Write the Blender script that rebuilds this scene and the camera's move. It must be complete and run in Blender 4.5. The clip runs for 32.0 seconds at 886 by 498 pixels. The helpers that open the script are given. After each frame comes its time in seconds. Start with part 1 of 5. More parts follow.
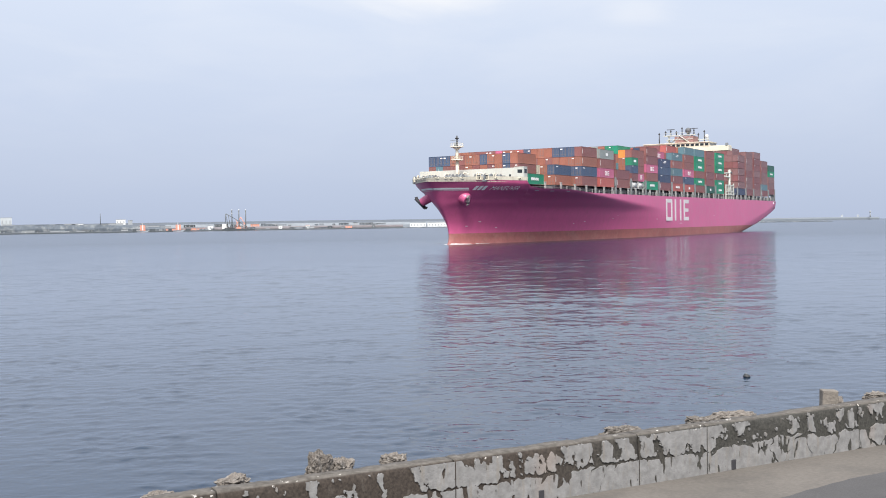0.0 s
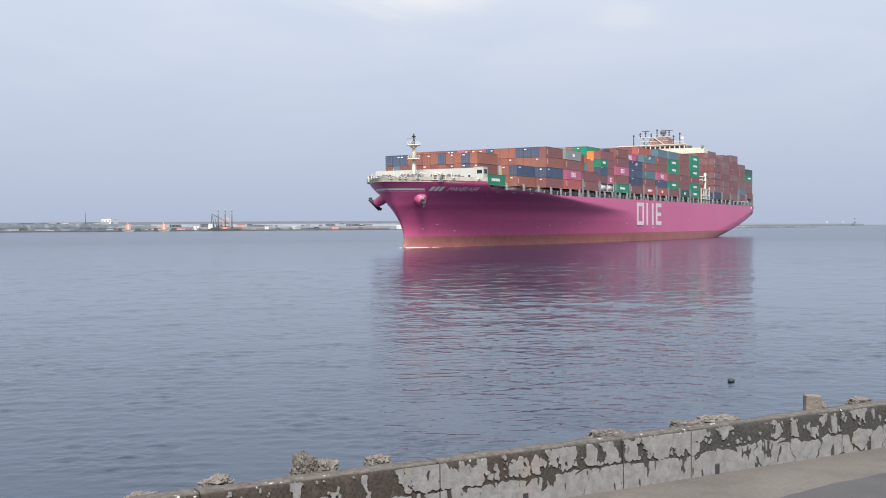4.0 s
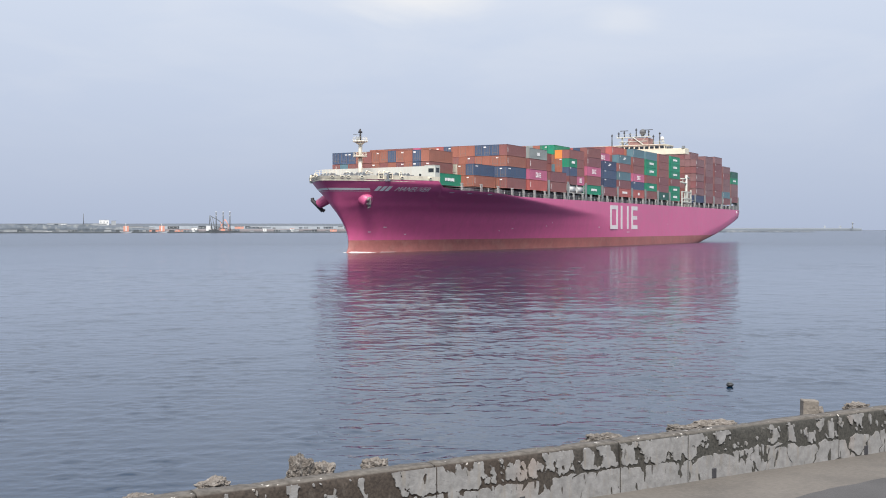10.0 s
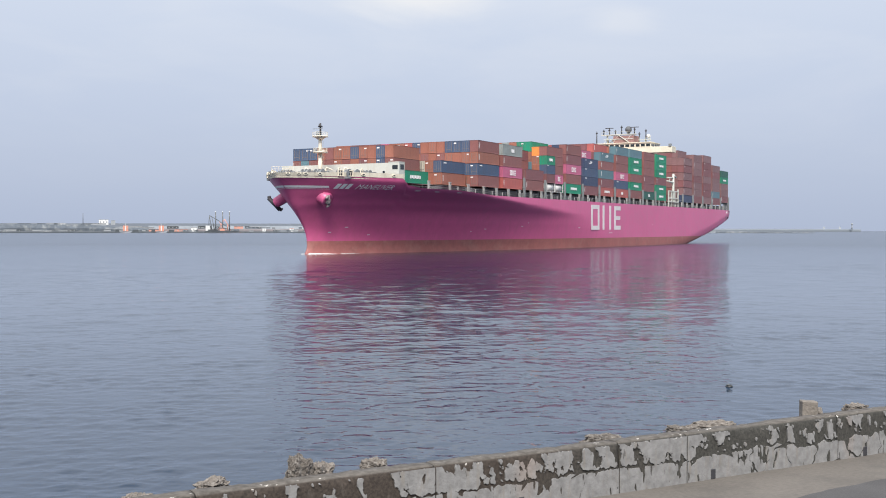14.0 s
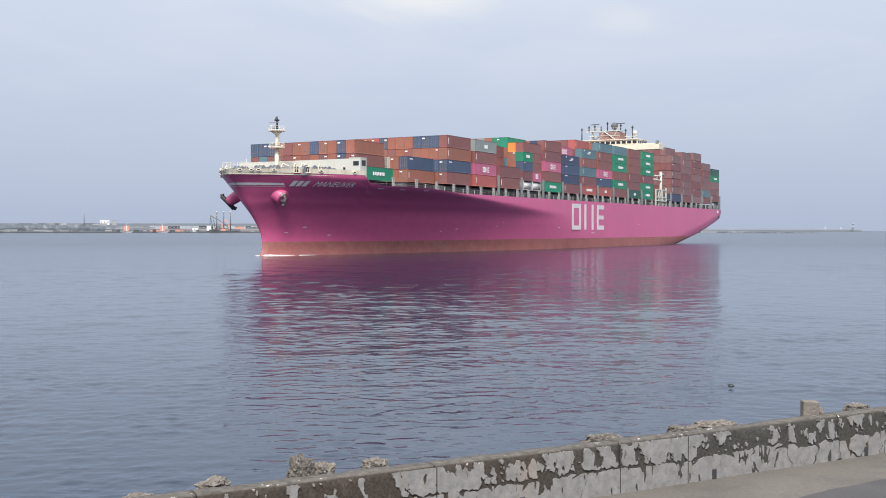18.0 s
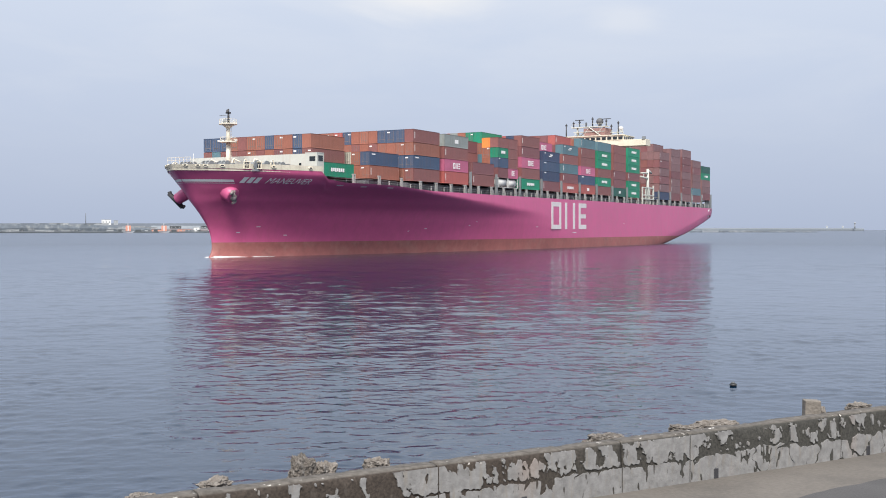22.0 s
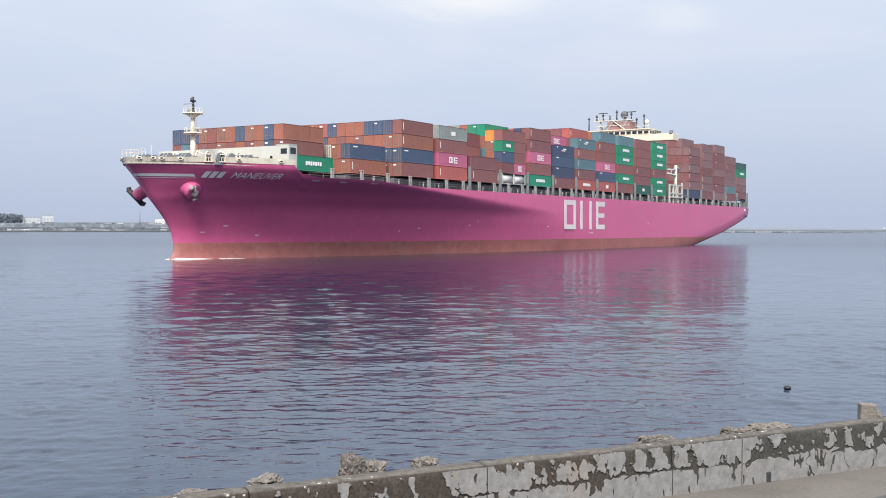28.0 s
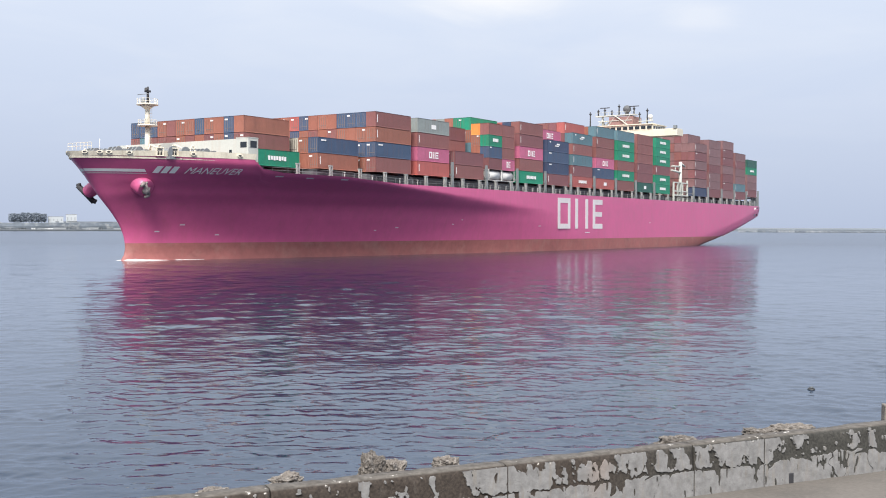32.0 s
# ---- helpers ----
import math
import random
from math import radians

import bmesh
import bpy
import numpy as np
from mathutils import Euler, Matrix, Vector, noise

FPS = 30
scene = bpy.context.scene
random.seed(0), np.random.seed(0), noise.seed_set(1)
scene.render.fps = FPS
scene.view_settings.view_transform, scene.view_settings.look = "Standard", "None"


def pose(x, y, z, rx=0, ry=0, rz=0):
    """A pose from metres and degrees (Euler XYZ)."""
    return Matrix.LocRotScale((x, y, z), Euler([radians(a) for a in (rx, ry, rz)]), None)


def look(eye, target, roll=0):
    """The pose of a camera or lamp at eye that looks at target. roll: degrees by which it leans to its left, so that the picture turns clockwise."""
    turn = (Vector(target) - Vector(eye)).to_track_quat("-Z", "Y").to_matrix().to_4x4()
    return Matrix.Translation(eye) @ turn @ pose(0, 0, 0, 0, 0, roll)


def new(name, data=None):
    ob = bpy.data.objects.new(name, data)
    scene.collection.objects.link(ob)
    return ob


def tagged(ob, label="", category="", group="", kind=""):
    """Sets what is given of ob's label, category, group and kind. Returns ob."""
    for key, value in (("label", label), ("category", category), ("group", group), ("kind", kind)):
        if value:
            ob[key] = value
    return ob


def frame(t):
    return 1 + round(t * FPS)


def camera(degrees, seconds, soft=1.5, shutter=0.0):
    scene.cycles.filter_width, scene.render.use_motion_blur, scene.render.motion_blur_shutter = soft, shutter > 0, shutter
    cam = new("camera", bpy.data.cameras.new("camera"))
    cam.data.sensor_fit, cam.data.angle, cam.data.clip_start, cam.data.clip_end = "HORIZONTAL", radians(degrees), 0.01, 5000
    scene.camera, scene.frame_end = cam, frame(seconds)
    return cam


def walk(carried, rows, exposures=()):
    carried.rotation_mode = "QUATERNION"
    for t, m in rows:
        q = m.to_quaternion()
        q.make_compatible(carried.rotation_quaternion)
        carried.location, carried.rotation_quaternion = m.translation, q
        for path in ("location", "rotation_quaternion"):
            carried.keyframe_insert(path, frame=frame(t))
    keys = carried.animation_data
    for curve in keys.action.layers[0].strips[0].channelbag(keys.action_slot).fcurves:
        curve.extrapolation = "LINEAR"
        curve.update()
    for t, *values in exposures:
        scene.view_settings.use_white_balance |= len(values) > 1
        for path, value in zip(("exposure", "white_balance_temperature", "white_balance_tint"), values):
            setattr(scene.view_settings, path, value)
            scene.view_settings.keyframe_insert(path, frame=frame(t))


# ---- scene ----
EYE_Z = 5.84
cam = camera(45.3, 32.0, soft=1.0)


def aim(turn, tilt, lean):
    """The camera's pose at the top of the quay, turned to its left, tilted up and leaned, in degrees."""
    return pose(0, 0, EYE_Z, 0, 0, turn) @ pose(0, 0, 0, 90 + tilt) @ pose(0, 0, 0, 0, 0, lean)


AIM = [
    (0.0, 0.865, -1.353, -0.9), (0.5, -0.052, -1.444, -1.01), (1.0, 0.18, -1.381, -0.886), (1.5, 0.168, -1.355, -0.865),
    (2.0, 0.144, -1.328, -0.607), (2.5, 0.181, -1.303, -0.551), (3.0, 0.098, -1.233, -0.466), (3.5, 0.124, -1.244, -0.373),
    (5.5, 0.127, -1.23, -0.32), (6.0, 0.091, -1.202, -0.26), (6.5, 0.072, -1.127, -0.304), (7.0, 0.065, -1.076, -0.275),
    (7.5, 0.051, -0.989, -0.181), (8.0, 0.06, -0.948, -0.165), (8.5, 0.077, -0.88, -0.239), (9.0, -0.04, -0.812, 0.093),
    (9.5, -0.018, -0.926, -0.008), (10.0, 0.021, -1.08, -0.059), (10.5, -0.005, -1.057, -0.075), (11.0, 0.02, -1.081, -0.118),
    (11.5, -0.029, -1.054, -0.1), (12.0, -0.02, -1.064, -0.015), (12.5, -0.001, -1.069, 0.033), (13.0, -0.002, -1.069, 0.024),
    (13.5, -0.008, -1.064, 0.024), (14.0, -0.007, -1.063, 0.046), (14.5, -0.003, -1.062, 0.051), (16.5, 0.03, -1.06, 0.067),
    (17.0, 0.009, -1.057, 0.066), (17.5, 0.003, -1.052, 0.002), (18.0, 0.048, -1.063, 0.034), (18.5, 0.056, -1.065, 0.039),
    (19.0, 0.056, -1.063, 0.042), (19.5, 0.04, -1.048, -0.009), (20.0, 0.027, -1.046, -0.033), (20.5, 0.055, -1.065, 0.036),
    (21.0, 0.076, -1.068, 0.02), (21.5, 0.07, -1.064, 0.014), (22.0, 0.129, -1.087, -0.031), (22.5, 0.326, -1.094, 0.006),
    (23.0, 0.332, -1.092, 0.024), (23.5, 0.314, -1.082, -0.018), (24.0, 0.297, -1.078, -0.036), (24.5, 0.314, -1.083, -0.016),
    (25.0, 0.314, -1.081, -0.011), (25.5, 0.515, -1.134, -0.012), (27.5, 2.794, -1.11, 0.1), (28.0, 2.79, -1.095, 0.089),
    (28.5, 2.827, -1.163, 0.029), (29.0, 2.834, -1.166, -0.008), (29.5, 2.883, -1.173, 0.022), (30.0, 3.116, -1.157, 0.004),
    (30.5, 4.379, -1.124, 0.015), (31.0, 3.884, -1.135, 0.007), (31.5, 3.886, -1.161, 0.035), (32.0, 3.908, -1.133, 0.13),
]
walk(cam, [(t, aim(a, b, c)) for t, a, b, c in AIM], [(0, 0.20), (2.1, 0.18), (3.1, 0.06), (9, 0.05), (20, 0.05), (26, 0.12), (32, 0.22)])

# ---------------------------------------------------------------- sky and sun
SUN_AZ, SUN_EL = 266.0, 47.5      # where the sun stands: degrees from +x towards +y, and above the horizon
sun_dir = Vector((math.cos(radians(SUN_EL)) * math.cos(radians(SUN_AZ)),
                  math.cos(radians(SUN_EL)) * math.sin(radians(SUN_AZ)), math.sin(radians(SUN_EL))))
sun = new("sun", bpy.data.lights.new("sun", "SUN"))
sun.data.energy, sun.data.angle, sun.data.color = 4.8, radians(20), (1.0, 0.95, 0.88)
sun.matrix_world = look(sun_dir * 500, (0, 0, 0))

world = bpy.data.worlds.new("hazy_sky")
scene.world = world
world.use_nodes = True
wn, wl = world.node_tree.nodes, world.node_tree.links
wn.clear()


def wnode(kind, **kw):
    n = wn.new(kind)
    for k, v in kw.items():
        n.inputs[k].default_value = v
    return n


sky = wn.new("ShaderNodeTexSky")
sky.sky_type, sky.sun_disc = "NISHITA", False
sky.sun_elevation, sky.sun_rotation = radians(SUN_EL), radians(90 - SUN_AZ)
sky.air_density, sky.dust_density, sky.ozone_density = 1.5, 4.0, 2.0
bg_sky = wnode("ShaderNodeBackground", Strength=0.012)
wl.new(sky.outputs[0], bg_sky.inputs["Color"])
co = wn.new("ShaderNodeTexCoord")
sep = wn.new("ShaderNodeSeparateXYZ")
wl.new(co.outputs["Generated"], sep.inputs[0])
ramp = wn.new("ShaderNodeValToRGB")
haze = [(0.0, (0.440, 0.508, 0.660)), (0.035, (0.465, 0.535, 0.690)), (0.11, (0.520, 0.588, 0.745)),
        (0.20, (0.610, 0.672, 0.805)), (0.42, (0.98, 1.02, 1.12)), (1.0, (1.15, 1.18, 1.25))]
el = ramp.color_ramp.elements
el[0].position, el[0].color = haze[0][0], (*haze[0][1], 1)
el[1].position, el[1].color = haze[-1][0], (*haze[-1][1], 1)
for p, col in haze[1:-1]:
    e = el.new(p)
    e.color = (*col, 1)
wl.new(sep.outputs["Z"], ramp.inputs[0])
# soft cloud veil, stretched along the horizon
mapw = wn.new("ShaderNodeMapping")
mapw.inputs["Scale"].default_value = (3.2, 3.2, 13.0)
wl.new(co.outputs["Generated"], mapw.inputs["Vector"])
veil = wnode("ShaderNodeTexNoise", Scale=1.6, Detail=5.0, Roughness=0.55, Distortion=0.4)
wl.new(mapw.outputs[0], veil.inputs["Vector"])
vr = wnode("ShaderNodeMapRange", **{"From Min": 0.42, "From Max": 0.80, "To Min": 0.0, "To Max": 0.30})
wl.new(veil.outputs["Fac"], vr.inputs["Value"])
hi = wnode("ShaderNodeMapRange", **{"From Min": 0.03, "From Max": 0.20, "To Min": 0.05, "To Max": 1.0})
wl.new(sep.outputs["Z"], hi.inputs["Value"])
vm = wn.new("ShaderNodeMath")
vm.operation = "MULTIPLY"
wl.new(vr.outputs[0], vm.inputs[0])
wl.new(hi.outputs[0], vm.inputs[1])


def cloud_blob(turn, up, wide, strength):
    """A soft bright cloud at that bearing (degrees right of +y) and height."""
    d = Vector((math.sin(radians(turn)) * math.cos(radians(up)), math.cos(radians(turn)) * math.cos(radians(up)), math.sin(radians(up))))
    sub = wn.new("ShaderNodeVectorMath")
    sub.operation = "SUBTRACT"
    sub.inputs[1].default_value = d
    wl.new(co.outputs["Generated"], sub.inputs[0])
    sc = wn.new("ShaderNodeVectorMath")
    sc.operation = "MULTIPLY"
    sc.inputs[1].default_value = (1, 1, 2.4)
    wl.new(sub.outputs[0], sc.inputs[0])
    ln = wn.new("ShaderNodeVectorMath")
    ln.operation = "LENGTH"
    wl.new(sc.outputs[0], ln.inputs[0])
    wob = wn.new("ShaderNodeMath")
    wob.operation = "MULTIPLY_ADD"
    wl.new(veil.outputs["Fac"], wob.inputs[0])
    wob.inputs[1].default_value = -wide * 1.6
    wl.new(ln.outputs["Value"], wob.inputs[2])
    mr = wnode("ShaderNodeMapRange", **{"From Min": -wide * 0.75, "From Max": wide * 0.35, "To Min": strength, "To Max": 0.0})
    mr.interpolation_type = "SMOOTHSTEP"
    wl.new(wob.outputs[0], mr.inputs["Value"])
    return mr


blobs = [cloud_blob(-1.2, 12.7, 0.075, 0.8), cloud_blob(9.6, 11.0, 0.04, 0.28), cloud_blob(-11, 13.6, 0.05, 0.40)]
acc = vm.outputs[0]
for b in blobs:
    ad = wn.new("ShaderNodeMath")
    ad.operation, ad.use_clamp = "ADD", True
    wl.new(acc, ad.inputs[0])
    wl.new(b.outputs[0], ad.inputs[1])
    acc = ad.outputs[0]
mixw = wn.new("ShaderNodeMix")
mixw.data_type = "RGBA"
wl.new(acc, mixw.inputs["Factor"])
wl.new(ramp.outputs[0], mixw.inputs["A"])
mixw.inputs["B"].default_value = (0.84, 0.84, 0.86, 1)
bg_haze = wnode("ShaderNodeBackground", Strength=0.95)
wl.new(mixw.outputs["Result"], bg_haze.inputs["Color"])
addw = wn.new("ShaderNodeAddShader")
wl.new(bg_sky.outputs[0], addw.inputs[0])
wl.new(bg_haze.outputs[0], addw.inputs[1])
outw = wn.new("ShaderNodeOutputWorld")
wl.new(addw.outputs[0], outw.inputs["Surface"])


# ---------------------------------------------------------------- materials
def surf(name, col, rough=0.6, metal=0.0, var=0.25, scale=0.6, fine=6.0, bump=0.0, stain=None, stain_amount=0.0, streak=False, coat=0.0):
    """A surface with broad and fine variation of its colour, optional stains or downward streaks, and fine relief."""
    m = bpy.data.materials.new(name)
    m.use_nodes = True
    nt, lk = m.node_tree.nodes, m.node_tree.links
    b = nt["Principled BSDF"]
    b.inputs["Metallic"].default_value = metal
    if coat:
        b.inputs["Coat Weight"].default_value, b.inputs["Coat Roughness"].default_value = coat, 0.25
    tc = nt.new("ShaderNodeTexCoord")
    n1 = nt.new("ShaderNodeTexNoise")
    n1.inputs["Scale"].default_value, n1.inputs["Detail"].default_value = scale, 6
    n2 = nt.new("ShaderNodeTexNoise")
    n2.inputs["Scale"].default_value, n2.inputs["Detail"].default_value = fine, 5
    lk.new(tc.outputs["Object"], n1.inputs["Vector"])
    lk.new(tc.outputs["Object"], n2.inputs["Vector"])
    oi = nt.new("ShaderNodeObjectInfo")
    s = nt.new("ShaderNodeMath")
    s.operation = "ADD"
    lk.new(n1.outputs["Fac"], s.inputs[0])
    lk.new(n2.outputs["Fac"], s.inputs[1])
    s2 = nt.new("ShaderNodeMath")
    s2.operation = "MULTIPLY_ADD"
    lk.new(oi.outputs["Random"], s2.inputs[0])
    s2.inputs[1].default_value = 0.35
    lk.new(s.outputs[0], s2.inputs[2])
    mr = nt.new("ShaderNodeMapRange")
    mr.inputs["From Min"].default_value, mr.inputs["From Max"].default_value = 0.65, 1.7
    mr.inputs["To Min"].default_value, mr.inputs["To Max"].default_value = 1 - var, 1 + var
    lk.new(s2.outputs[0], mr.inputs["Value"])
    mul = nt.new("ShaderNodeVectorMath")
    mul.operation = "SCALE"
    mul.inputs[0].default_value = col
    lk.new(mr.outputs[0], mul.inputs["Scale"])
    colour = mul.outputs[0]
    if stain:
        n3 = nt.new("ShaderNodeTexNoise")
        n3.inputs["Scale"].default_value, n3.inputs["Detail"].default_value, n3.inputs["Roughness"].default_value = (1.0 if streak else scale * 2.5), 7, 0.66
        mp = nt.new("ShaderNodeMapping")
        mp.inputs["Scale"].default_value = (1.1, 1.1, 0.09) if streak else (1, 1, 1)
        lk.new(tc.outputs["Object"], mp.inputs["Vector"])
        lk.new(mp.outputs[0], n3.inputs["Vector"])
        m3 = nt.new("ShaderNodeMapRange")
        m3.inputs["From Min"].default_value, m3.inputs["From Max"].default_value = 0.50, 0.74
        m3.inputs["To Max"].default_value = stain_amount
        lk.new(n3.outputs["Fac"], m3.inputs["Value"])
        mx = nt.new("ShaderNodeMix")
        mx.data_type = "RGBA"
        lk.new(m3.outputs[0], mx.inputs["Factor"])
        lk.new(colour, mx.inputs["A"])
        mx.inputs["B"].default_value = (*stain, 1)
        colour = mx.outputs["Result"]
    lk.new(colour, b.inputs["Base Color"])
    rr = nt.new("ShaderNodeMapRange")
    rr.inputs["To Min"].default_value, rr.inputs["To Max"].default_value = max(rough - 0.12, 0.03), min(rough + 0.12, 1)
    lk.new(n2.outputs["Fac"], rr.inputs["Value"])
    lk.new(rr.outputs[0], b.inputs["Roughness"])
    if bump:
        bp = nt.new("ShaderNodeBump")
        bp.inputs["Distance"].default_value = bump
        lk.new(s.outputs[0], bp.inputs["Height"])
        lk.new(bp.outputs[0], b.inputs["Normal"])
    return m


def corrugated(name, col):
    """Painted container steel: upright ribs about 0.28 m apart, faded paint, rust at random."""
    m = surf(name, col, rough=0.5, var=0.22, scale=0.25, fine=2.2, stain=(0.16, 0.07, 0.045), stain_amount=0.45, streak=True)
    nt, lk = m.node_tree.nodes, m.node_tree.links
    tc = next(n for n in nt if n.type == "TEX_COORD")
    sx = nt.new("ShaderNodeSeparateXYZ")
    lk.new(tc.outputs["Object"], sx.inputs[0])
    ad = nt.new("ShaderNodeMath")
    ad.operation = "ADD"
    lk.new(sx.outputs["X"], ad.inputs[0])
    lk.new(sx.outputs["Y"], ad.inputs[1])
    mu = nt.new("ShaderNodeMath")
    mu.operation = "MULTIPLY"
    lk.new(ad.outputs[0], mu.inputs[0])
    mu.inputs[1].default_value = 22.4
    si = nt.new("ShaderNodeMath")
    si.operation = "SINE"
    lk.new(mu.outputs[0], si.inputs[0])
    bp = nt.new("ShaderNodeBump")
    bp.inputs["Distance"].default_value, bp.inputs["Strength"].default_value = 0.018, 0.8
    lk.new(si.outputs[0], bp.inputs["Height"])
    lk.new(bp.outputs[0], nt["Principled BSDF"].inputs["Normal"])
    return m


def water_surface():
    m = bpy.data.materials.new("harbour_water")
    m.use_nodes = True
    nt, lk = m.node_tree.nodes, m.node_tree.links
    b = nt["Principled BSDF"]
    b.inputs["Base Color"].default_value = (0.001, 0.016, 0.042, 1)
    b.inputs["IOR"].default_value = 1.38
    tc = nt.new("ShaderNodeTexCoord")
    total = None
    # (rotation, scale along the crests, scale across them, height in metres)
    for rot, sx, sy, amp, dist in ((-8, 0.13, 0.25, 0.04, 0.6), (-14, 2.4, 3.4, 0.013, 0.9), (22, 3.5, 7.0, 0.004, 0.6)):
        mp = nt.new("ShaderNodeMapping")
        mp.inputs["Rotation"].default_value = (0, 0, radians(rot))
        mp.inputs["Scale"].default_value = (sx, sy, 1)
        lk.new(tc.outputs["Object"], mp.inputs["Vector"])
        n = nt.new("ShaderNodeTexNoise")
        n.inputs["Scale"].default_value, n.inputs["Detail"].default_value, n.inputs["Distortion"].default_value = 1.0, 1.5, dist
        lk.new(mp.outputs[0], n.inputs["Vector"])
        h = n.outputs["Fac"]
        mu = nt.new("ShaderNodeMath")
        mu.operation = "MULTIPLY_ADD"
        lk.new(h, mu.inputs[0])
        mu.inputs[1].default_value = amp
        if total is None:
            mu.inputs[2].default_value = 0
        else:
            lk.new(total, mu.inputs[2])
        total = mu.outputs[0]
    # wind ripples of the open harbour, away from the sheltered strip along the quay
    far = nt.new("ShaderNodeVectorMath")
    far.operation = "LENGTH"
    lk.new(tc.outputs["Object"], far.inputs[0])
    mp = nt.new("ShaderNodeMapping")
    mp.inputs["Scale"].default_value = (0.4, 0.85, 1)
    lk.new(tc.outputs["Object"], mp.inputs["Vector"])
    n = nt.new("ShaderNodeTexNoise")
    n.inputs["Scale"].default_value, n.inputs["Detail"].default_value, n.inputs["Distortion"].default_value = 1.0, 2.5, 0.5
    lk.new(mp.outputs[0], n.inputs["Vector"])
    wind = nt.new("ShaderNodeMapRange")
    for key, val in (("From Min", 55.0), ("From Max", 150.0), ("To Min", 0.0), ("To Max", 0.078)):
        wind.inputs[key].default_value = val
    lk.new(far.outputs["Value"], wind.inputs["Value"])
    mu = nt.new("ShaderNodeMath")
    mu.operation = "MULTIPLY_ADD"
    lk.new(n.outputs["Fac"], mu.inputs[0])
    lk.new(wind.outputs[0], mu.inputs[1])
    lk.new(total, mu.inputs[2])
    total = mu.outputs[0]
    fr = nt.new("ShaderNodeMapRange")
    for key, val in (("From Min", 40.0), ("From Max", 420.0), ("To Min", 0.025), ("To Max", 0.21)):
        fr.inputs[key].default_value = val
    lk.new(far.outputs["Value"], fr.inputs["Value"])
    lk.new(fr.outputs[0], b.inputs["Roughness"])
    # wind patches: smoother and rougher stretches
    calm = nt.new("ShaderNodeTexNoise")
    calm.inputs["Scale"].default_value, calm.inputs["Detail"].default_value = 0.02, 3
    lk.new(tc.outputs["Object"], calm.inputs["Vector"])
    cr = nt.new("ShaderNodeMapRange")
    cr.inputs["From Min"].default_value, cr.inputs["From Max"].default_value = 0.35, 0.65
    cr.inputs["To Min"].default_value, cr.inputs["To Max"].default_value = 0.6, 1.0
    lk.new(calm.outputs["Fac"], cr.inputs["Value"])
    bp = nt.new("ShaderNodeBump")
    bp.inputs["Distance"].default_value = 1.0
    lk.new(cr.outputs[0], bp.inputs["Strength"])
    lk.new(total, bp.inputs["Height"])
    lk.new(bp.outputs[0], b.inputs["Normal"])
    return m


